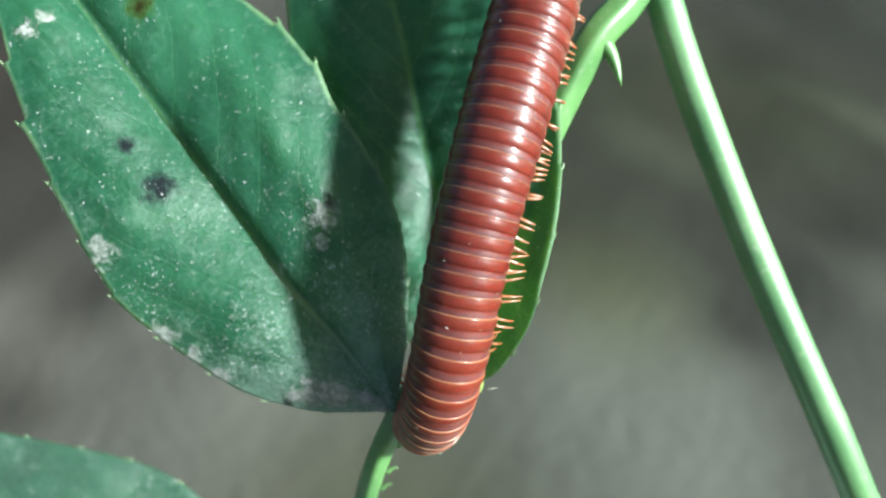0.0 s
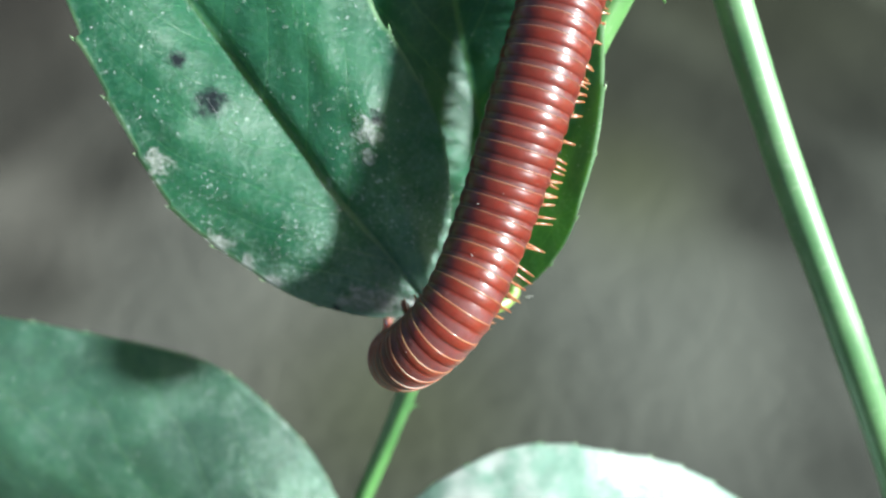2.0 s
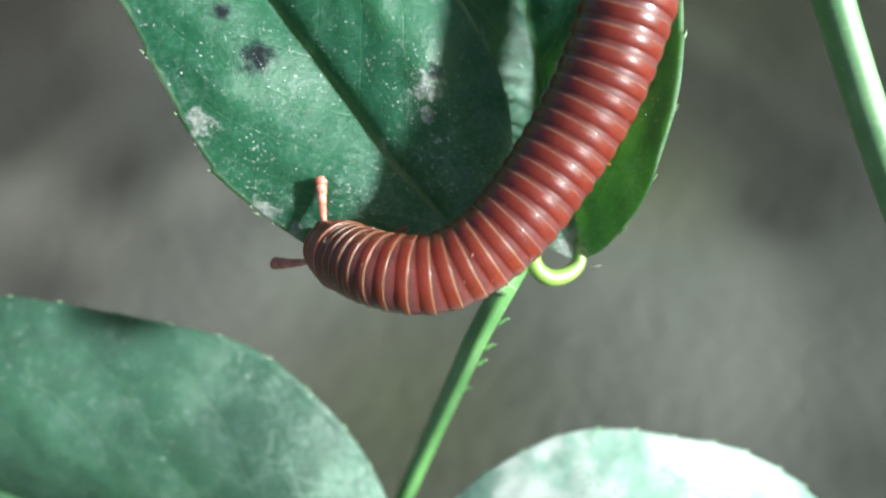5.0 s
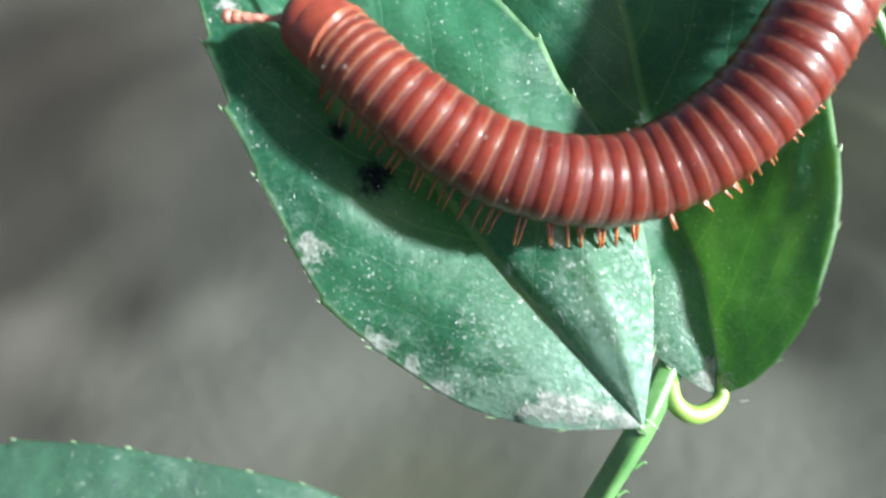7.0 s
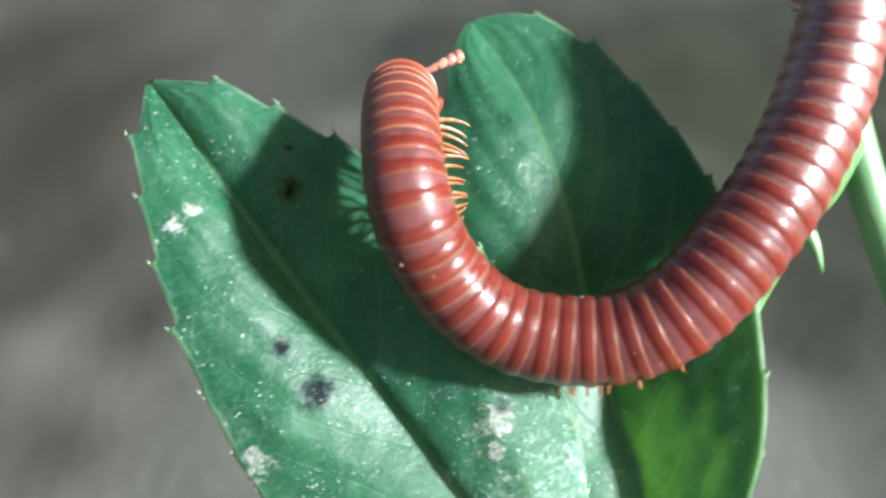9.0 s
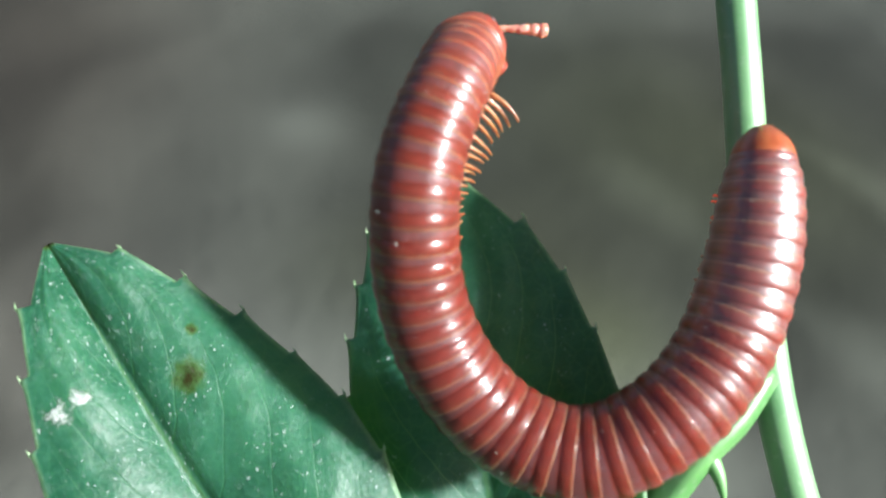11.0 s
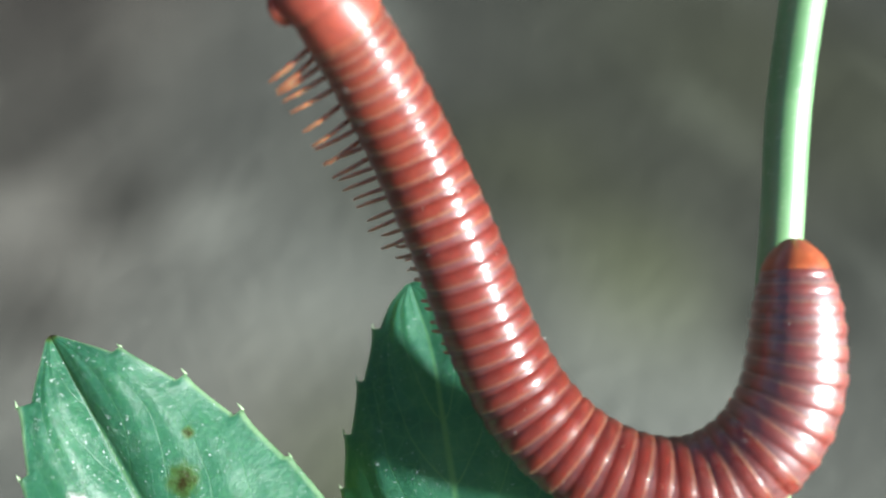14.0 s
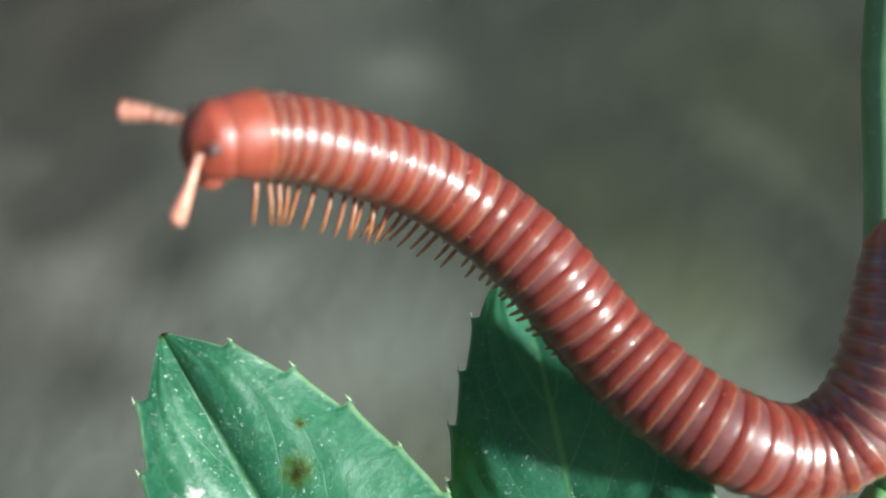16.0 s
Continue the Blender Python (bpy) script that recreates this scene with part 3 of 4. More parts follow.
def girth(k):
    """The radius of the k-th ring behind the collum."""
    front = 2.25 + 0.58 * min(1, k / 22)
    back = (0.52, 0.69, 0.79, 0.86, 0.91, 0.945, 0.97, 0.985, 0.995)
    return front * (back[COUNT - 1 - k] if 0 <= COUNT - 1 - k < 9 else 1.0)


def lathe(bm, profile, sides=36, flat=0.93):
    """A shell about the x axis in mm from rows of x and radius, a little flat below."""
    rings = []
    for x, r in profile:
        ring = []
        for k in range(sides):
            a = 2 * math.pi * k / sides
            z = r * math.sin(a)
            ring.append(bm.verts.new((x / 1000, r * math.cos(a) / 1000, (z if z > 0 else z * flat) / 1000)))
        rings.append(ring)
    for a, b in zip(rings, rings[1:]):
        for k in range(sides):
            bm.faces.new((a[k], b[k], b[(k + 1) % sides], a[(k + 1) % sides]))
    bm.faces.new(rings[0])
    bm.faces.new(rings[-1][::-1])


def leg_mesh(side):
    """One jointed leg in mm, from the belly outwards."""
    bm = bmesh.new()
    pts = [(0, 0, 0), (0.02, 0.60, -0.38), (0.03, 1.08, -0.80), (0.02, 1.44, -1.24), (0, 1.70, -1.72), (-0.04, 1.84, -2.20)]
    pts = [(x, side * y, z) for x, y, z in pts]
    way, radii = [], []
    thick = (0.18, 0.175, 0.158, 0.135, 0.112, 0.060)
    for i in range(5):
        for s in (0.0, 0.12, 0.5, 0.88):
            way.append(np.array(pts[i]) * (1 - s) + np.array(pts[i + 1]) * s)
            base = thick[i] * (1 - s) + thick[i + 1] * s
            radii.append(base * (0.82 if s == 0.0 else 1.0 if s == 0.5 else 0.97))
    way.append(np.array(pts[-1]))
    radii.append(0.035)
    tube(bm, way, radii, 8)
    me = bpy.data.meshes.new("leg")
    bm.to_mesh(me)
    bm.free()
    me.shade_smooth()
    me.materials.append(LEG)
    return me


rings, legs, shells = [], [], {}
LEG_MESH = {1: leg_mesh(1), -1: leg_mesh(-1)}
for k in range(COUNT):
    r = girth(k)
    step = PITCH[k] / 1.1
    key = (round(r, 2), round(step, 2), k < 6, k < 13, k > 29, k > 33)
    if key not in shells:
        bm = bmesh.new()
        last = k >= COUNT - 1
        if last:
            lathe(bm, [(1.3, r * 1.05), (0.9, r * 1.26), (0.45, r * 1.25), (0.1, r * 1.17), (-0.3, r * 1.02), (-0.65, r * 0.82), (-0.95, r * 0.60), (-1.18, r * 0.38), (-1.30, r * 0.2), (-1.34, r * 0.06)])
        else:
            taper = (girth(k - 1) - r) / r / PITCH[k] if k > 30 else 0.0
            shape = [(1.70, 0.80), (1.55, 0.90), (1.0, 0.950), (0.55, 0.966), (0.30, 0.972), (0.20, 0.968), (0.15, 0.966), (0.11, 0.972), (0.06, 0.982), (-0.02, 0.992), (-0.12, 1.000),
                     (-0.24, 1.0045), (-0.34, 1.004), (-0.43, 0.999), (-0.49, 0.996), (-0.53, 1.000), (-0.58, 0.998), (-0.62, 0.984), (-0.62, 0.95), (-0.50, 0.93)]
            lathe(bm, [(x * step, r * f * (1 + taper * x * step)) for x, f in shape])
        me = bpy.data.meshes.new("ring")
        bm.normal_update()
        bm.to_mesh(me)
        bm.free()
        along = me.attributes.new("along", "FLOAT", "POINT")
        along.data.foreach_set("value", [v.co.x / step for v in me.vertices])
        me.shade_smooth()
        me.materials.append(TAIL if last else RING_FRONT if k < 6 else RING_NEXT if k < 13 else RING if k <= 29 else RING_REAR_LIT if k <= 33 else RING_TAIL_LIT)
        shells[key] = me
    ring = new("ring", shells[key])
    ring.parent = millipede
    rings.append(ring)
    if k == COUNT - 1:
        tagged(ring, "orange cone of the tail end")
    if k < COUNT - 3:
        for dx in ((0.28, -0.28) if k > 6 else (0.0,)):
            for side in (1, -1):
                leg = new("leg", LEG_MESH[side])
                leg.parent = ring
                leg.scale = (0.8, 0.95, 1.12) if k < 15 else (1, 1, 0.92)
                leg.location = (dx / 1000, side * 0.30 / 1000, -r * 0.88 / 1000)
                leg.rotation_euler = (0, 0, 0)
                legs.append((leg, k + dx, side))

bm = bmesh.new()
lathe(bm, [(0.55, 1.5), (0.66, 1.86), (0.68, 1.93), (0.64, 1.97), (0.56, 2.00), (0.3, 2.07), (0.0, 2.14), (-0.5, 2.21), (-0.90, 2.26), (-1.02, 2.29), (-1.12, 2.285), (-1.18, 2.25), (-1.20, 2.18), (-1.5, 2.05), (-2.0, 1.8), (-2.4, 1.2), (-2.5, 0.5)], 44)
collum = part("collum", bm, COLLUM, millipede, "smooth orange-red neck shield")
bm = bmesh.new()
lathe(bm, [(-1.04, 2.295), (-1.09, 2.31), (-1.15, 2.30), (-1.20, 2.265), (-1.21, 2.18)], 44)
part("rear_lip", bm, LIP, collum, "tan rear edge of the neck shield")
bm = bmesh.new()
bmesh.ops.create_uvsphere(bm, u_segments=40, v_segments=24, radius=1)
for v in bm.verts:
    x, y, z = v.co
    brow = 0.07 * math.exp(-((x - 0.35) / 0.2) ** 2) * max(0, z)
    v.co = Vector((x * 1.85, y * (1.99 + brow) * (1 - 0.06 * max(0, x)), (z * 1.99 - 0.40 * max(0, x) * (1 - z)) - 0.04 + brow)) / 1000
head = part("head", bm, HEAD, millipede, "rounded glossy red head")
for side in (1, -1):
    bm = bmesh.new()
    bmesh.ops.create_uvsphere(bm, u_segments=16, v_segments=10, radius=1)
    for v in bm.verts:
        v.co = Vector((v.co.x * 0.40, v.co.y * 0.20, v.co.z * 0.32)) / 1000
    eye = part("eye", bm, EYE, head, "dark oval eye patch")
    eye.location, eye.rotation_euler = (0.00090, side * 0.00146, 0.00088), (side * 0.5, 0, side * -0.48)
bm = bmesh.new()
bmesh.ops.create_uvsphere(bm, u_segments=18, v_segments=10, radius=1)
for v in bm.verts:
    v.co = Vector((v.co.x * 1.0 + 0.5, v.co.y * 1.45, v.co.z * 0.6 - 1.85)) / 1000
part("jaw_plate", bm, COLLUM, head, "orange plate below the head")


def antenna(side):
    bm = bmesh.new()
    way, radii, x = [], [], 0.0
    sizes = (0.25, 0.22, 0.25, 0.31, 0.38, 0.44, 0.30)
    longs = (0.36, 0.66, 0.60, 0.58, 0.56, 0.48, 0.14)
    for r, d in zip(sizes, longs):
        for s, f in ((0.0, 0.80), (0.25, 0.92), (0.7, 1.05), (0.97, 0.97)):
            way.append((x + d * s, 0.10 * math.sin(x * 0.9) * side, -0.05 * x * x * 0.4))
            radii.append(r * f)
        x += d
    way.append((x + 0.05, 0.10 * math.sin(x * 0.9) * side, -0.02 * x * x))
    radii.append(0.05)
    tube(bm, way, radii, 9)
    return part("antenna", bm, ANTENNA, head, "beaded pinkish antenna")


antennae = [antenna(1), antenna(-1)]


def flake(place, size, rng):
    """A tiny bent chip of dust in mm: its corners and faces."""
    turn = Euler([rng.uniform(0, 6.3) for _ in range(3)]).to_matrix()
    shape = Vector((size * rng.uniform(0.8, 2.2), size * rng.uniform(0.5, 1.0), size * rng.uniform(0.3, 0.6)))
    corners = [(1, 0.1, 0), (-1, 0, 0.1), (0.2, 1, 0), (0, -1, 0.2), (0, 0.1, 1), (0.1, 0, -1)]
    verts = [(Vector(place) + turn @ (Vector(c) * shape)) / 1000 for c in corners]
    return verts, [(0, 2, 4), (2, 1, 4), (1, 3, 4), (3, 0, 4), (2, 0, 5), (1, 2, 5), (3, 1, 5), (0, 3, 5)]


def chips(name, flakes, parent, label):
    verts, faces = [], []
    for v, f in flakes:
        faces += [tuple(len(verts) + k for k in q) for q in f]
        verts += v
    me = bpy.data.meshes.new(name)
    me.from_pydata(verts, [], faces)
    me.materials.append(CHIP)
    ob = new(name, me)
    ob.parent = parent
    return tagged(ob, label)


CHIP = shell_material("pale_dust", (0.26, 0.32, 0.27), (0.58, 0.60, 0.55), 0.7, 0.0)
dust_rng = random.Random(5)
for k in (1, 1, 2, 2, 2, 3, 3, 4, 4, 5, 5, 6, 7, 7, 8, 9, 10, 11, 11, 12, 13, 14, 15, 16, 17, 18, 19, 20, 21, 22, 24, 25, 26, 28, 30, 31, 33, 34, 36, 37, 39, 40, 41, 42):
    a, r = dust_rng.uniform(-0.3, 3.3), girth(k)
    chips("dust_speck", [flake((dust_rng.uniform(-0.5, 0.3), r * math.cos(a), r * math.sin(a)), dust_rng.uniform(0.03, 0.10), dust_rng)], rings[k], "white speck of dust")
bm = bmesh.new()
for v in bmesh.ops.create_uvsphere(bm, u_segments=14, v_segments=10, radius=0.00024)["verts"]:
    v.co += Vector((0, 0.00240, 0.0006))
drop = Nodes("water")
drop.set(Base_Color=(0.95, 0.98, 1.0), Roughness=0.02, Transmission_Weight=1.0, IOR=1.33)
part("droplet", bm, drop.mat, rings[COUNT - 6], "clear water droplet")

def dust(leaf, count, spots):
    """Pale chips strewn over a leaf's upper face, thickest at the given spots."""
    verts = leaf.data.vertices
    half, chosen = len(verts) // 2, []
    while len(chosen) < count:
        v = verts[dust_rng.randrange(half)]
        p = v.co * 1000
        if dust_rng.random() < max([spread(p, c, r) for c, r in spots] + [0.003]):
            chosen.append(flake(p + v.normal * 0.02, dust_rng.choice((0.012, 0.016, 0.018, 0.022, 0.026, 0.036, 0.06)), dust_rng))
    tagged(chips("dust", chosen, leaf, "pale dust specks on the leaf"), kind="stuff")


dust(leaf_a, 1900, [((-19.5, 10, 5.5), 2.6), ((-15.5, 6.0, 5), 2.6), ((-11, 2.9, 5), 2.6), ((-22, 15, 6.4), 2.2), ((-15.5, 15.5, 6), 4), ((-16, 8, 5), 6), ((-8, 4, 5), 7), ((-5, 14, 6), 3), ((-3, 2.5, 6), 3)])
dust(leaf_b, 350, [((4, 7, 4), 6), ((-4, 20, 2), 5), ((9, 12, 9), 7)])

# where the two antennae point, in the plant's frame
FEELING = [
    (0.0, (-1, 0.25, -0.1), (0.2, 0.5, -1)), (1.0, (-1, 0.3, -0.2), (0.1, 0.3, -1)), (1.6, (-1, 0.3, -0.3), (0.1, 0.3, -1)), (2.0, (0.2, 0.7, -0.8), (0.3, 0.1, -1)), (3.6, (0.3, 0.7, -0.8), (0.3, 0.1, -1)), (4.2, (-1, -0.1, -0.1), (-0.2, 1, -0.1)),
    (6.4, (0, 1, 0.1), (-1, -0.05, 0)), (7.0, (-0.6, 0.8, 0), (-1, 0.2, 0)), (7.6, (-0.85, 0.45, 0), (-0.9, -0.4, 0)), (8.0, (-1, 0.05, -0.2), (-0.9, -0.35, -0.3)),
    (8.6, (0.9, -0.3, -0.2), (0, 0.5, -1)), (9.0, (0.9, 0.4, -0.2), (-0.4, 0.8, -0.6)), (10.0, (1, 0.15, 0), (-0.3, 0.8, -0.6)), (12.4, (0.8, -0.6, 0), (0.4, -0.9, -0.2)),
    (13.0, (-0.8, 0.6, 0), (-0.9, 0.1, -0.4)), (13.4, (-0.3, 1, 0.2), (-0.8, 0.7, 0)), (14.0, (-0.5, 1, 0.2), (-0.9, 0.3, 0)), (14.4, (-1, 0.3, 0), (-0.9, -0.3, 0)), (15.0, (-0.05, 1, 0.1), (-1, -0.12, 0)), (15.6, (-0.3, 1, 0.1), (-1, 0.1, 0)), (16.0, (-1, 0.1, 0), (-0.45, -0.9, 0)),
]
STATIONS = []


def at(t, points, front, middle, back):
    """The body's middle line at a time, from the head to the tail, in mm of the plant's frame, and where its back faces."""
    fine = spline(points, 240)
    soft = np.exp(-np.linspace(-2, 2, 25) ** 2)
    ends = np.vstack([2 * fine[0] - fine[12:0:-1], fine, 2 * fine[-1] - fine[-2:-14:-1]])
    fine = np.stack([np.convolve(ends[:, k], soft / soft.sum(), "valid") for k in range(3)], 1)
    run = np.r_[0, np.cumsum(np.linalg.norm(np.diff(fine, axis=0), axis=1))]
    marks = np.r_[1.75, 2.55, 3.80 + REACH] * SIZE
    if t > 8.4:
        marks = marks * run[-1] / (marks[-1] + 0.8)
    if marks[-1] > run[-1]:
        end = fine[-1] - fine[-12]
        end /= np.linalg.norm(end)
        fine = np.vstack([fine, fine[-1] + end * 30])
        run = np.r_[run, run[-1] + 30]
    place = lambda s: np.stack([np.interp(s, run, fine[:, k]) for k in range(3)], 1)
    way = place(np.maximum(marks - 0.7, 0)) - place(marks + 0.7)
    way /= np.linalg.norm(way, axis=1)[:, None]
    s = marks / marks[-1]
    share = 0.75 if t < 5 else 0.375
    neck = (1 - share) * np.array(front) + share * np.array(middle)
    ups = np.stack([np.interp(s, (0, 0.15, 0.4, 1), [v[k] for v in (front, neck, middle, back)]) for k in range(3)], 1)
    STATIONS.append((t, place(marks), way, ups))


def stations():
    at(0.0, ((3.3, -0.2, 1.9), (3.4, 0.2, 5.4), (3.9, 1.2, 8.4), (4.8, 5.3, 11.0), (6.0, 12.4, 12.0), (7.8, 19.9, 12.0), (10.2, 28.7, 10.5), (11.6, 34.3, 10.9), (13.6, 42.5, 9.8), (14.6, 51.9, 9.0), (14.6, 62.0, 8.2)), (-0.15, -1, 0.3), (-0.4, 0.1, 1), (-0.1, 0.1, 1))
    at(0.5, ((0.5, -1.2, 3.7), (0.7, -0.8, 7.4), (1.5, 0.2, 10.5), (3.9, 4.4, 12.0), (5.7, 11.6, 12.2), (7.9, 19.9, 12.0), (10.0, 26.8, 10.8), (12.0, 34.6, 9.9), (13.8, 43.8, 8.7), (14.3, 52.6, 7.8), (14.4, 61.5, 6.4)), (-0.5, -0.85, 0.3), (-0.4, 0.1, 1), (-0.1, 0.1, 1))
    at(1.0, ((-0.6, -1.1, 5.2), (-0.2, -0.7, 8.5), (0.8, 0.2, 11.6), (3.5, 4.0, 12.6), (5.9, 12.2, 12.4), (7.9, 20.1, 12.0), (9.7, 26.7, 10.3), (11.7, 34.5, 9.4), (13.1, 42.6, 7.9), (13.8, 52.6, 6.5), (13.9, 61.1, 4.8)), (-0.6, -0.8, 0.3), (-0.4, 0.1, 1), (-0.1, 0.1, 1))
    at(1.5, ((-2.1, -1.1, 6.2), (-1.4, -0.6, 9.1), (-0.3, 0.2, 11.8), (2.5, 3.4, 12.7), (4.5, 8.3, 11.7), (6.3, 14.4, 11.5), (8.2, 22.0, 10.6), (10.3, 30.3, 8.3), (12.3, 39.7, 5.9), (13.3, 48.9, 3.9), (13.3, 59.1, 1.7)), (-0.7, -0.7, 0.3), (-0.4, 0.1, 1), (-0.1, 0.1, 1))
    at(2.0, ((-1.9, -1.8, 6.5), (-1.5, -1.2, 9.8), (-0.6, -0.2, 12.7), (2.2, 3.0, 13.7), (4.7, 8.8, 12.0), (6.6, 15.4, 11.6), (8.7, 23.0, 10.5), (10.8, 30.8, 8.6), (12.8, 40.2, 6.3), (13.6, 49.4, 4.2), (13.6, 59.6, 1.9)), (-0.7, -0.7, 0.3), (-0.4, 0.1, 1), (-0.1, 0.1, 1))
    at(3.0, ((-2.0, -1.2, 7.0), (-1.7, -0.9, 10.1), (-1.1, -0.5, 13.0), (1.2, 1.1, 14.3), (3.7, 6.1, 12.9), (6.2, 13.6, 11.6), (8.5, 21.9, 10.8), (10.6, 29.5, 8.2), (12.6, 38.8, 5.3), (13.6, 47.9, 3.1), (13.5, 58.1, 0.6)), (-0.8, -0.55, 0.3), (-0.4, 0.1, 1), (-0.1, 0.1, 1))
    at(3.5, ((-2.7, -2.3, 5.7), (-2.3, -1.9, 8.8), (-1.5, -1.4, 11.7), (0.9, 0.1, 13.0), (3.6, 5.8, 11.8), (5.9, 13.0, 11.5), (8.6, 22.2, 10.8), (10.5, 28.5, 8.2), (12.4, 38.0, 4.8), (13.4, 47.0, 2.6), (13.4, 57.1, 0.2)), (-0.85, -0.5, 0.3), (-0.4, 0.1, 1), (-0.1, 0.1, 1))
    at(4.0, ((-5.2, -1.8, 3.3), (-4.9, -1.8, 6.9), (-4.0, -1.5, 10.2), (-2.5, -1.3, 12.3), (-0.7, -0.6, 12.8), (1.3, 1.5, 12.8), (3.4, 5.3, 12.5), (5.5, 11.5, 11.4), (7.4, 18.4, 11.3), (8.6, 22.8, 10.4), (10.5, 29.9, 7.3), (12.5, 38.9, 4.0), (13.2, 47.2, 1.9)), (-1, -0.2, 0.3), (-0.4, 0.1, 1), (-0.1, 0.1, 1))
    at(4.2, ((-6.5, -1.5, 3.2), (-6.1, -1.6, 6.7), (-4.8, -1.5, 10.0), (-3.0, -1.5, 11.7), (-1.0, -1.1, 12.2), (0.9, 0.5, 12.4), (2.9, 3.7, 12.3), (5.0, 9.2, 11.7), (6.9, 15.0, 11.7), (8.6, 21.3, 11.0), (10.6, 28.7, 7.8), (13.0, 38.0, 3.4), (13.8, 47.0, 1.2)), (-1, -0.15, 0.3), (-0.4, 0.1, 1), (-0.1, 0.1, 1))
    at(6.3, ((-18.6, 13.7, 11.5), (-17.4, 13.4, 12.3), (-14.7, 12.7, 13.1), (-11.6, 11.3, 13.6), (-7.1, 10.2, 12.9), (-2.1, 10.8, 12.4), (2.3, 13.1, 11.7), (6.0, 16.8, 11.3), (8.4, 22.1, 11.8), (10.4, 27.1, 11.7), (12.4, 33.5, 10.8), (13.9, 40.4, 9.2)), (0.1, 0.38, 1), (0.05, 0.36, 1), (-0.32, 0.3, 1))
    at(6.5, ((-19.6, 16.4, 10.6), (-18.5, 16.0, 11.3), (-15.9, 15.3, 12.1), (-12.2, 13.2, 12.3), (-7.4, 11.8, 11.4), (-2.4, 11.9, 10.7), (2.0, 13.8, 10.6), (5.9, 17.9, 10.6), (8.4, 22.6, 11.3), (10.6, 28.0, 11.0), (12.9, 34.4, 9.9), (14.4, 41.3, 8.4)), (0.1, 0.38, 1), (0.05, 0.36, 1), (-0.32, 0.3, 1))
    at(7.0, ((-20.7, 26.9, 8.4), (-19.9, 26.1, 9.0), (-17.8, 24.5, 9.6), (-14.4, 21.3, 10.0), (-9.7, 18.1, 9.6), (-5.0, 16.5, 9.6), (-0.1, 16.6, 8.9), (4.5, 18.8, 9.7), (7.9, 22.1, 10.5), (10.9, 26.7, 10.5), (13.4, 31.6, 10.3), (15.9, 37.7, 9.6), (17.8, 44.6, 8.2)), (0.1, 0.38, 1), (0.05, 0.36, 1), (-0.32, 0.3, 1))
    at(7.2, ((-21.7, 28.8, 9.2), (-19.0, 26.9, 9.8), (-14.5, 22.9, 10.5), (-9.8, 19.7, 10.0), (-5.0, 17.9, 9.5), (-0.3, 17.6, 9.4), (4.4, 19.4, 9.7), (7.5, 22.3, 10.4), (10.1, 26.4, 10.6), (12.3, 31.6, 10.5), (14.3, 37.2, 10.1), (15.9, 43.9, 8.8)), (0.1, 0.38, 1), (0.05, 0.36, 1), (-0.32, 0.3, 1))
    at(7.5, ((-25.3, 26.2, 9.7), (-20.8, 25.7, 10.2), (-17.7, 24.7, 9.9), (-14.8, 23.0, 9.8), (-11.4, 21.2, 10.3), (-7.8, 19.6, 10.2), (-3.9, 18.9, 9.6), (-0.1, 19.0, 9.1), (3.7, 19.9, 9.4), (6.8, 21.9, 10.2), (9.1, 24.4, 10.4), (11.3, 28.7, 10.4), (13.2, 33.7, 10.6), (15.3, 39.6, 10.1), (17.1, 46.4, 9.0)), (0.1, 0.38, 1), (0.05, 0.36, 1), (-0.32, 0.3, 1))
    at(7.8, ((-23.8, 23.9, 13.0), (-20.4, 23.6, 11.9), (-15.3, 22.3, 11.5), (-10.0, 20.8, 11.7), (-4.7, 19.6, 10.6), (0.9, 19.5, 9.4), (5.4, 21.3, 9.8), (9.0, 24.7, 10.0), (11.8, 29.3, 9.7), (14.1, 34.3, 9.5), (16.0, 40.0, 8.5), (17.2, 45.5, 7.0)), (0.1, 0.38, 1), (0.05, 0.36, 1), (-0.32, 0.3, 1))
    at(8.0, ((-24.6, 25.3, 14.2), (-21.5, 24.6, 13.9), (-18.5, 23.9, 12.9), (-15.7, 23.0, 11.9), (-12.5, 22.0, 11.1), (-9.1, 20.8, 10.4), (-5.3, 20.1, 9.7), (-1.6, 19.9, 9.6), (2.0, 20.3, 9.4), (5.2, 21.5, 9.8), (8.1, 23.5, 10.0), (10.0, 26.3, 10.0), (12.5, 30.3, 9.5), (14.7, 34.8, 8.9), (16.6, 40.2, 7.8), (17.8, 46.0, 6.4)), (0.1, 0.38, 1), (0.05, 0.36, 1), (-0.32, 0.3, 1))
    at(8.2, ((-21.1, 30.2, 13.9), (-18.5, 28.5, 13.2), (-14.4, 25.4, 12.0), (-9.8, 22.0, 11.3), (-5.1, 20.3, 10.5), (-0.2, 19.9, 9.6), (4.4, 20.8, 9.8), (8.4, 23.3, 10.2), (11.3, 27.1, 10.2), (13.5, 31.7, 10.2), (15.3, 36.8, 9.9), (16.7, 43.1, 8.6)), (0.1, 0.38, 1), (0.05, 0.36, 1), (-0.32, 0.3, 1))
    at(8.5, ((-13.3, 33.7, 9.7), (-13.8, 32.5, 11.4), (-13.1, 27.5, 11.6), (-11.1, 23.8, 11.0), (-8.0, 21.1, 10.2), (-3.8, 19.8, 9.1), (0.8, 19.7, 8.1), (4.5, 20.7, 9.6), (7.9, 23.3, 10.0), (11.8, 27.9, 9.5), (14.6, 33.2, 8.7), (16.0, 38.6, 8.4), (16.5, 42.5, 7.9)), (-0.5, 0.15, 1), (-0.1, 0.3, 1), (-0.25, 0.2, 1))
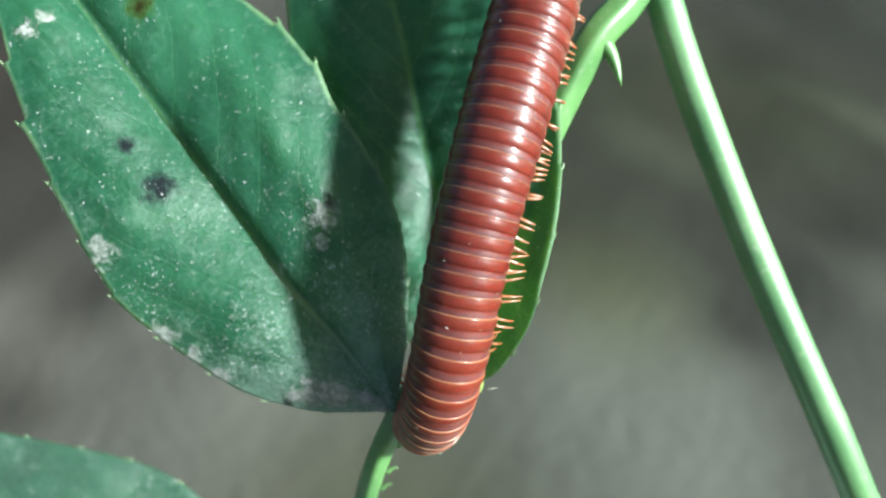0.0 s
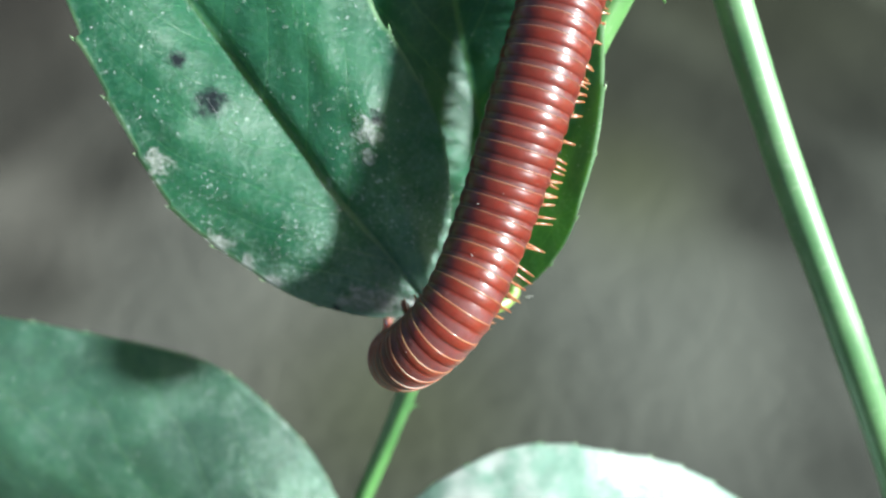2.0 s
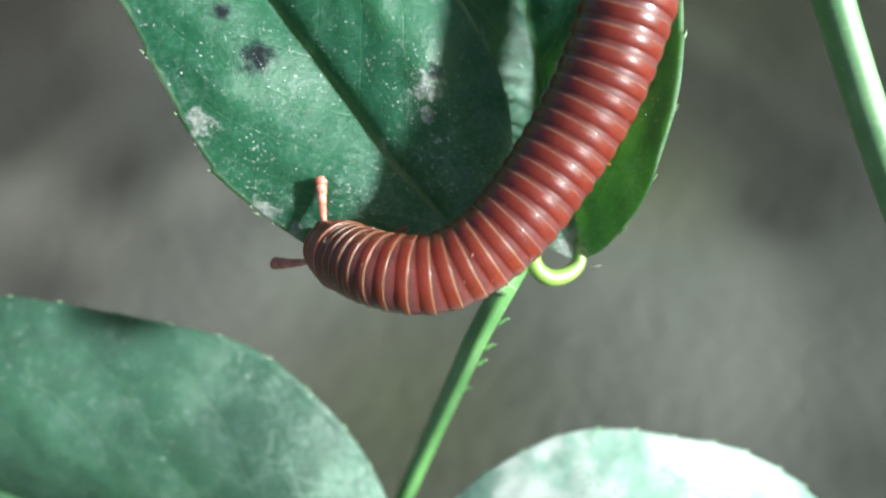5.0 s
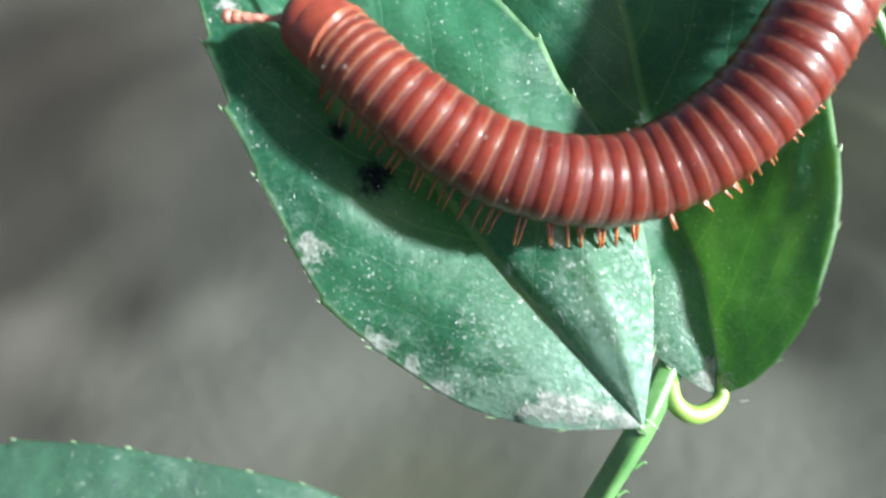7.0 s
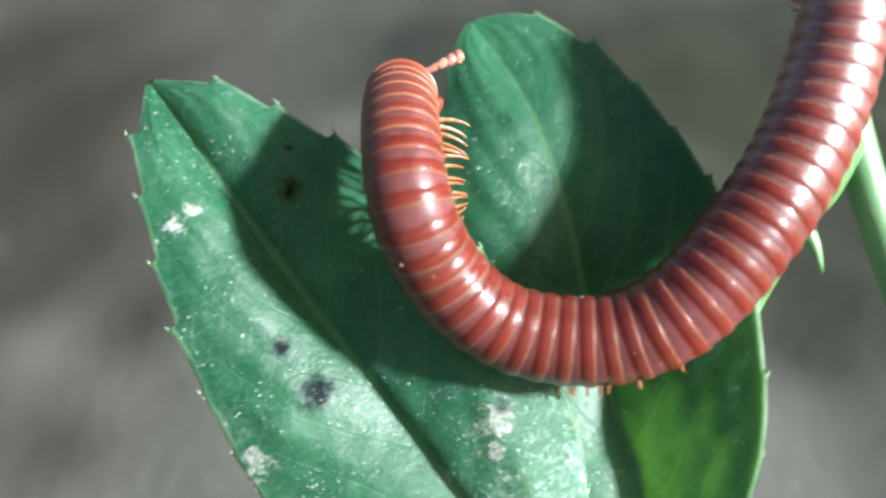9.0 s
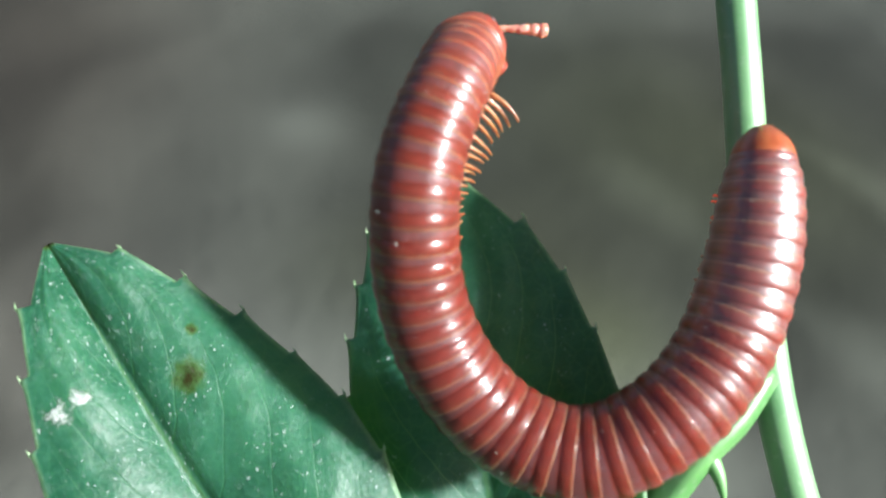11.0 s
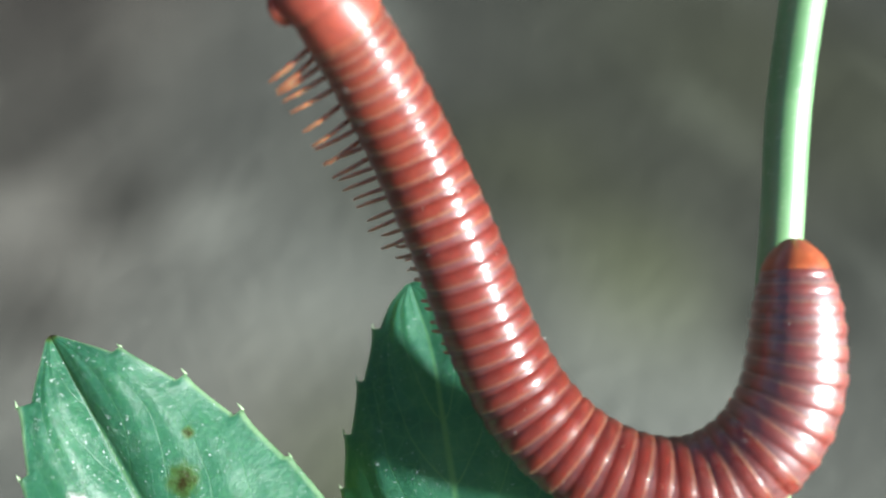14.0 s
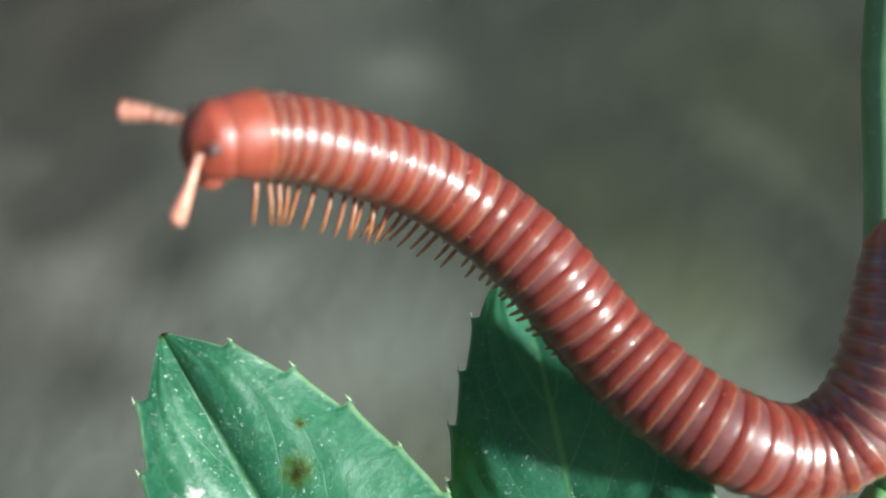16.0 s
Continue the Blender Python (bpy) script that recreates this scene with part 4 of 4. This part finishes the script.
    at(9.0, ((-10.0, 37.1, 3.1), (-10.3, 35.4, 8.3), (-9.7, 29.5, 11.4), (-8.2, 25.7, 9.8), (-5.2, 22.2, 8.6), (-1.4, 20.7, 8.3), (3.2, 20.7, 9.0), (7.0, 22.7, 10.1), (10.8, 27.0, 10.2), (14.1, 31.6, 9.4), (16.4, 36.5, 8.6), (17.8, 42.3, 8.6), (18.1, 46.9, 8.6)), (-0.5, 0.15, 1), (-0.1, 0.3, 1), (-0.25, 0.2, 1))
    at(9.5, ((-8.0, 42.6, -0.7), (-8.5, 40.3, 6.0), (-8.0, 32.4, 9.8), (-6.5, 27.5, 8.3), (-3.2, 23.2, 7.8), (1.1, 21.6, 8.3), (5.5, 22.1, 9.6), (9.5, 25.5, 10.4), (12.9, 30.3, 10.0), (16.0, 35.9, 8.6), (17.2, 41.6, 8.6), (17.6, 46.6, 8.6)), (-0.5, 0.15, 1), (-0.1, 0.3, 1), (-0.25, 0.2, 1))
    at(10.0, ((-4.3, 49.4, 3.1), (-5.6, 46.2, 7.9), (-6.2, 42.8, 10.0), (-6.4, 38.5, 9.9), (-6.0, 33.9, 9.9), (-4.4, 29.3, 8.4), (-1.4, 25.1, 7.7), (4.3, 23.4, 8.6), (9.7, 26.6, 10.5), (13.6, 31.7, 9.5), (16.1, 38.7, 8.8), (17.2, 44.0, 8.8), (16.5, 48.8, 8.8)), (-0.5, 0.15, 1), (-0.1, 0.3, 1), (-0.25, 0.2, 1))
    at(10.2, ((-0.4, 48.9, 5.8), (-2.2, 45.8, 10.7), (-4.3, 40.9, 12.2), (-4.9, 36.9, 11.8), (-4.5, 32.2, 9.6), (-2.5, 28.1, 8.4), (0.9, 25.2, 7.9), (4.5, 24.1, 8.5), (7.9, 25.2, 9.5), (11.3, 28.8, 10.0), (14.6, 33.6, 8.8), (16.3, 38.8, 8.8), (17.0, 43.3, 8.8), (17.1, 47.2, 8.7)), (-0.5, 0.15, 1), (-0.1, 0.3, 1), (-0.25, 0.2, 1))
    at(12.3, ((-2.8, 61.2, 3.6), (-4.1, 57.7, 7.8), (-4.7, 54.0, 8.1), (-4.3, 50.3, 8.2), (-3.0, 46.0, 8.2), (-0.9, 41.7, 8.1), (1.7, 37.7, 8.1), (5.1, 34.9, 8.5), (9.1, 33.7, 9.5), (13.0, 34.9, 10.1), (15.4, 38.2, 10.7), (16.3, 42.7, 10.1), (16.2, 47.4, 9.3), (15.5, 51.7, 8.2)), (-0.7, 0.4, 0.7), (-0.28, 0.1, 1), (-0.25, 0, 1))
    at(12.5, ((1.7, 58.1, 7.9), (-0.6, 55.9, 8.1), (-2.8, 52.7, 8.3), (-3.3, 49.4, 8.5), (-2.4, 45.8, 8.6), (-0.6, 41.8, 8.7), (1.6, 38.2, 8.8), (5.2, 34.8, 8.7), (9.7, 33.5, 9.1), (13.7, 35.1, 9.7), (15.8, 38.9, 10.5), (16.4, 43.4, 9.8), (16.0, 47.7, 9.0), (15.2, 51.8, 7.9)), (-0.7, 0.4, 0.7), (-0.28, 0.1, 1), (-0.25, 0, 1))
    at(13.0, ((-7.9, 48.5, -6.2), (-5.8, 50.4, -2.5), (-3.3, 52.9, 4.5), (-2.4, 51.5, 6.4), (-1.6, 47.7, 8.4), (-0.3, 43.6, 8.7), (1.9, 39.8, 8.6), (5.4, 36.6, 8.3), (9.6, 35.6, 9.1), (13.6, 36.9, 9.7), (15.7, 40.4, 10.8), (16.4, 44.4, 10.2), (16.1, 48.4, 9.4), (15.2, 52.4, 8.2)), (0, 1, 0.1), (-0.28, 0.1, 1), (-0.25, 0, 1))
    at(13.3, ((-14.8, 52.3, -1.2), (-11.7, 52.5, -1.3), (-7.4, 52.9, 1.7), (-4.3, 53.0, 5.5), (-3.1, 50.8, 6.9), (-2.3, 47.5, 7.4), (-1.0, 43.3, 7.6), (1.0, 39.5, 7.7), (4.2, 36.5, 8.1), (8.1, 35.3, 9.1), (11.8, 36.2, 9.7), (14.1, 39.5, 11.2), (15.2, 44.0, 10.5), (14.9, 48.3, 9.6), (14.4, 52.0, 8.5)), (0, 1, 0.1), (-0.28, 0.1, 1), (-0.25, 0, 1))
    at(13.5, ((-15.0, 57.5, 6.9), (-11.8, 56.7, 7.9), (-8.5, 55.0, 7.8), (-4.9, 53.1, 8.0), (-2.6, 49.9, 8.1), (-1.4, 46.2, 8.0), (0.2, 42.5, 8.2), (3.0, 38.8, 8.2), (7.1, 37.1, 8.7), (10.6, 36.8, 9.5), (13.8, 38.1, 10.1), (15.8, 41.6, 11.1), (16.8, 45.8, 10.5), (16.5, 49.1, 9.7), (15.3, 52.1, 8.7)), (0.3, 0.8, 0.6), (-0.2, 0.2, 1), (-0.25, 0, 1))
    at(13.8, ((-12.6, 63.2, 13.1), (-11.1, 60.9, 11.5), (-8.5, 56.9, 9.6), (-5.4, 51.4, 7.4), (-2.8, 46.0, 6.4), (-0.1, 41.4, 6.0), (3.5, 38.0, 6.7), (7.9, 36.1, 7.7), (12.0, 36.3, 8.5), (14.9, 38.6, 9.4), (16.8, 42.9, 8.7), (17.1, 47.7, 7.8), (16.4, 52.1, 6.6)), (0.35, 0.75, 0.6), (0.32, 0.62, 0.8), (-0.25, 0, 1))
    at(14.0, ((-13.3, 62.5, 11.9), (-11.4, 60.9, 10.3), (-9.0, 58.0, 8.6), (-6.2, 54.0, 6.9), (-3.2, 49.4, 6.7), (-0.8, 45.2, 6.4), (1.7, 41.4, 6.7), (5.1, 38.3, 7.6), (9.3, 36.9, 8.6), (13.5, 37.3, 8.9), (16.4, 40.0, 9.0), (17.8, 43.5, 8.4), (17.6, 47.7, 7.5), (16.9, 51.9, 6.4)), (0.35, 0.75, 0.6), (0.32, 0.62, 0.8), (-0.25, 0, 1))
    at(14.2, ((-18.5, 57.8, 12.3), (-16.1, 57.1, 10.5), (-13.2, 54.5, 8.4), (-9.8, 51.0, 6.3), (-6.3, 47.4, 5.8), (-3.3, 43.9, 6.4), (-0.1, 40.2, 7.0), (4.1, 37.4, 7.9), (8.1, 36.6, 8.7), (12.0, 37.6, 9.5), (15.2, 39.9, 9.3), (16.9, 43.7, 8.3), (16.9, 47.0, 7.9), (16.2, 50.4, 7.5)), (0.35, 0.75, 0.6), (0.32, 0.62, 0.8), (-0.25, 0, 1))
    at(14.5, ((-21.4, 55.3, 12.1), (-18.6, 55.9, 9.9), (-15.2, 54.4, 7.7), (-11.5, 52.3, 5.2), (-7.3, 50.1, 4.0), (-3.4, 47.4, 4.5), (-0.0, 43.5, 4.6), (3.0, 39.8, 6.0), (6.6, 37.5, 7.6), (10.9, 37.3, 8.7), (15.3, 38.9, 8.5), (17.5, 42.9, 7.3), (17.6, 47.4, 6.8), (16.7, 51.7, 6.2)), (0.35, 0.75, 0.6), (0.32, 0.62, 0.8), (-0.25, 0, 1))
    at(15.0, ((-23.3, 54.3, 15.9), (-20.5, 53.8, 13.8), (-17.1, 52.1, 11.4), (-12.7, 50.3, 8.6), (-7.7, 48.0, 6.5), (-3.0, 45.0, 6.2), (0.6, 41.8, 6.1), (3.9, 38.9, 7.3), (7.9, 36.9, 8.7), (12.1, 37.2, 9.0), (15.3, 39.7, 8.5), (16.1, 44.5, 8.1), (15.4, 49.4, 7.4)), (0.35, 0.75, 0.6), (0.32, 0.62, 0.8), (-0.25, 0, 1))
    at(15.5, ((-21.3, 59.4, 14.7), (-18.2, 57.3, 12.6), (-14.4, 54.3, 10.0), (-9.9, 50.5, 7.1), (-5.2, 46.9, 6.0), (-0.6, 42.8, 5.4), (2.6, 39.7, 6.6), (5.6, 37.3, 7.7), (9.3, 36.1, 8.5), (13.2, 36.1, 7.8), (15.9, 38.3, 7.8), (17.0, 42.8, 7.4), (17.0, 47.6, 6.7)), (0.35, 0.75, 0.6), (0.32, 0.62, 0.8), (-0.25, 0, 1))
    at(15.7, ((-21.2, 59.5, 14.5), (-18.7, 57.4, 12.5), (-15.1, 54.2, 10.0), (-10.9, 50.5, 7.1), (-6.5, 46.4, 5.8), (-2.3, 42.2, 5.7), (1.2, 38.5, 6.6), (5.0, 35.8, 7.7), (9.3, 34.6, 8.5), (13.4, 35.6, 7.7), (16.0, 38.5, 7.6), (16.8, 43.5, 7.2), (16.5, 48.8, 6.4)), (0.35, 0.75, 0.6), (0.32, 0.62, 0.8), (-0.25, 0, 1))
    at(16.0, ((-23.1, 51.1, 15.2), (-19.2, 52.0, 12.5), (-15.4, 51.5, 9.9), (-11.6, 50.6, 7.3), (-7.7, 48.5, 5.8), (-3.8, 45.8, 6.1), (0.2, 41.9, 6.0), (4.0, 39.0, 7.2), (8.0, 37.1, 8.2), (13.0, 36.1, 6.8), (16.1, 38.5, 7.0), (17.2, 42.4, 6.9), (17.3, 46.4, 6.6), (16.9, 50.5, 6.0)), (0.35, 0.75, 0.6), (0.32, 0.62, 0.8), (-0.25, 0, 1))


def glide(t, k):
    """The place, direction and back of every piece at a time, smoothly between the stations."""
    times = [s[0] for s in STATIONS]
    i = min(max(np.searchsorted(times, t, "right") - 1, 0), len(times) - 2)
    d = times[i + 1] - times[i]
    s = (t - times[i]) / d
    a, b = STATIONS[i][k], STATIONS[i + 1][k]
    va = (b - STATIONS[i - 1][k]) / (times[i + 1] - times[i - 1]) if i > 0 else (b - a) / d
    vb = (STATIONS[i + 2][k] - a) / (times[i + 2] - times[i]) if i + 2 < len(times) else (b - a) / d
    h = 2 * s**3 - 3 * s**2 + 1
    return h * a + (s**3 - 2 * s**2 + s) * d * va + (1 - h) * b + (s**3 - s**2) * d * vb


def motions():
    stations()
    # the second leaflet is turned about its midrib as the body's weight shifts
    foot, rib = Vector((7.4, 2.7, 3.0)) / 1000, Vector((-12.8, 41.3, -7.2))
    turned = lambda angle: Matrix.Translation(foot) @ Matrix.Rotation(radians(angle), 4, rib) @ Matrix.Translation(-foot)
    walk(leaf_b, [(0.0, turned(0)), (9.0, turned(0)), (10.2, turned(0)), (12.3, turned(-15)), (13.5, turned(-15)), (16.0, turned(-15))])
    pieces = [head, collum, *rings]
    rows = [[] for _ in pieces]
    for step in range(81):
        t = step / 5
        places, ways, ups = glide(t, 1), glide(t, 2), glide(t, 3)
        for k in range(len(pieces)):
            x = Vector(ways[k]).normalized()
            y = Vector(ups[k]).cross(x).normalized()
            z = x.cross(y)
            m = Matrix((x, y, z)).transposed().to_4x4()
            m.translation = Vector(places[k]) / 1000
            rows[k].append((t, m))
    for piece, path in zip(pieces, rows):
        piece.scale = (SIZE, SIZE, SIZE)
        walk(piece, path)
    # feeling about with the antennae
    marks = [[], []]
    for t, *ways in FEELING:
        turn = dict(rows[0])[t].to_3x3().transposed()
        found = sorted((turn @ Vector(w) for w in ways), key=lambda w: -w.y)
        for side in (0, 1):
            w = found[side].normalized()
            marks[side].append((max(w.x, 0.3), w.y + (0.15, -0.15)[side], w.z))
    for side in (0, 1):
        table, path = np.array(marks[side]), []
        for step in range(65):
            t = step / 4
            way = Vector([np.interp(t, [r[0] for r in FEELING], table[:, k]) + 0.12 * math.sin(3.1 * t + k + 2 * side) for k in range(3)])
            m = way.to_track_quat("X", "Z").to_matrix().to_4x4()
            m.translation = Vector((1.36, (1.12, -1.12)[side], 0.30)) / 1000
            path.append((t, m))
        walk(antennae[side], path)
    # the legs step in waves
    for leg, k, side in legs:
        base, odd = leg.location * 1000, dust_rng.uniform(-4, 4)
        path = []
        for step in range(33):
            t = step / 2
            tuck = np.interp(k, (8, 14, 22, 28), (np.interp(t, (9, 10.5, 13, 14), (14, 20, 10, -10)), np.interp(t, (8, 8.6, 10, 13), (4, 24, 24, 42)),
                                                  np.interp(t, (8, 8.6, 10, 13), (0, -14, -14, 42)), np.interp(t, (4, 6, 8, 10, 13), (-8, 2, -18, -18, 24))))
            early = np.interp(t, (4, 6), (1, 0))
            tuck = tuck * (1 - early) - early * (np.interp(k, np.interp(t, (0, 2, 4), (7, 7, 15)) + np.array((0, 5)), (-25, 24)) if side > 0 else np.interp(k, (12, 20), (48, 4)))
            if side < 0:
                tuck -= np.interp(k, (11, 16), (1, 0)) * np.interp(t, (8.5, 9, 10, 12, 13, 14), (0, 30, 18, 8, 14, 0))
            else:
                tuck -= np.interp(k, (8, 13), (8, 34)) * np.interp(t, (5, 6, 8, 9), (0, 0.7, 1, 0))
                tuck -= 46 * math.exp(-((k - np.interp(t, (9, 10), (19, 23))) / 2.6) ** 2) * np.interp(t, (8, 9, 10, 12), (0, 1, 1, 0))
            swing = math.sin(1.05 * k + 2.3 * t + 0.4 * side)
            path.append((t, mm(base.x, base.y, base.z, side * (6 * math.cos(1.05 * k + 2.3 * t) - tuck) + odd, 0, np.interp(t, (10, 12), (18, 7)) * swing + odd)))
        walk(leg, path)


motions()
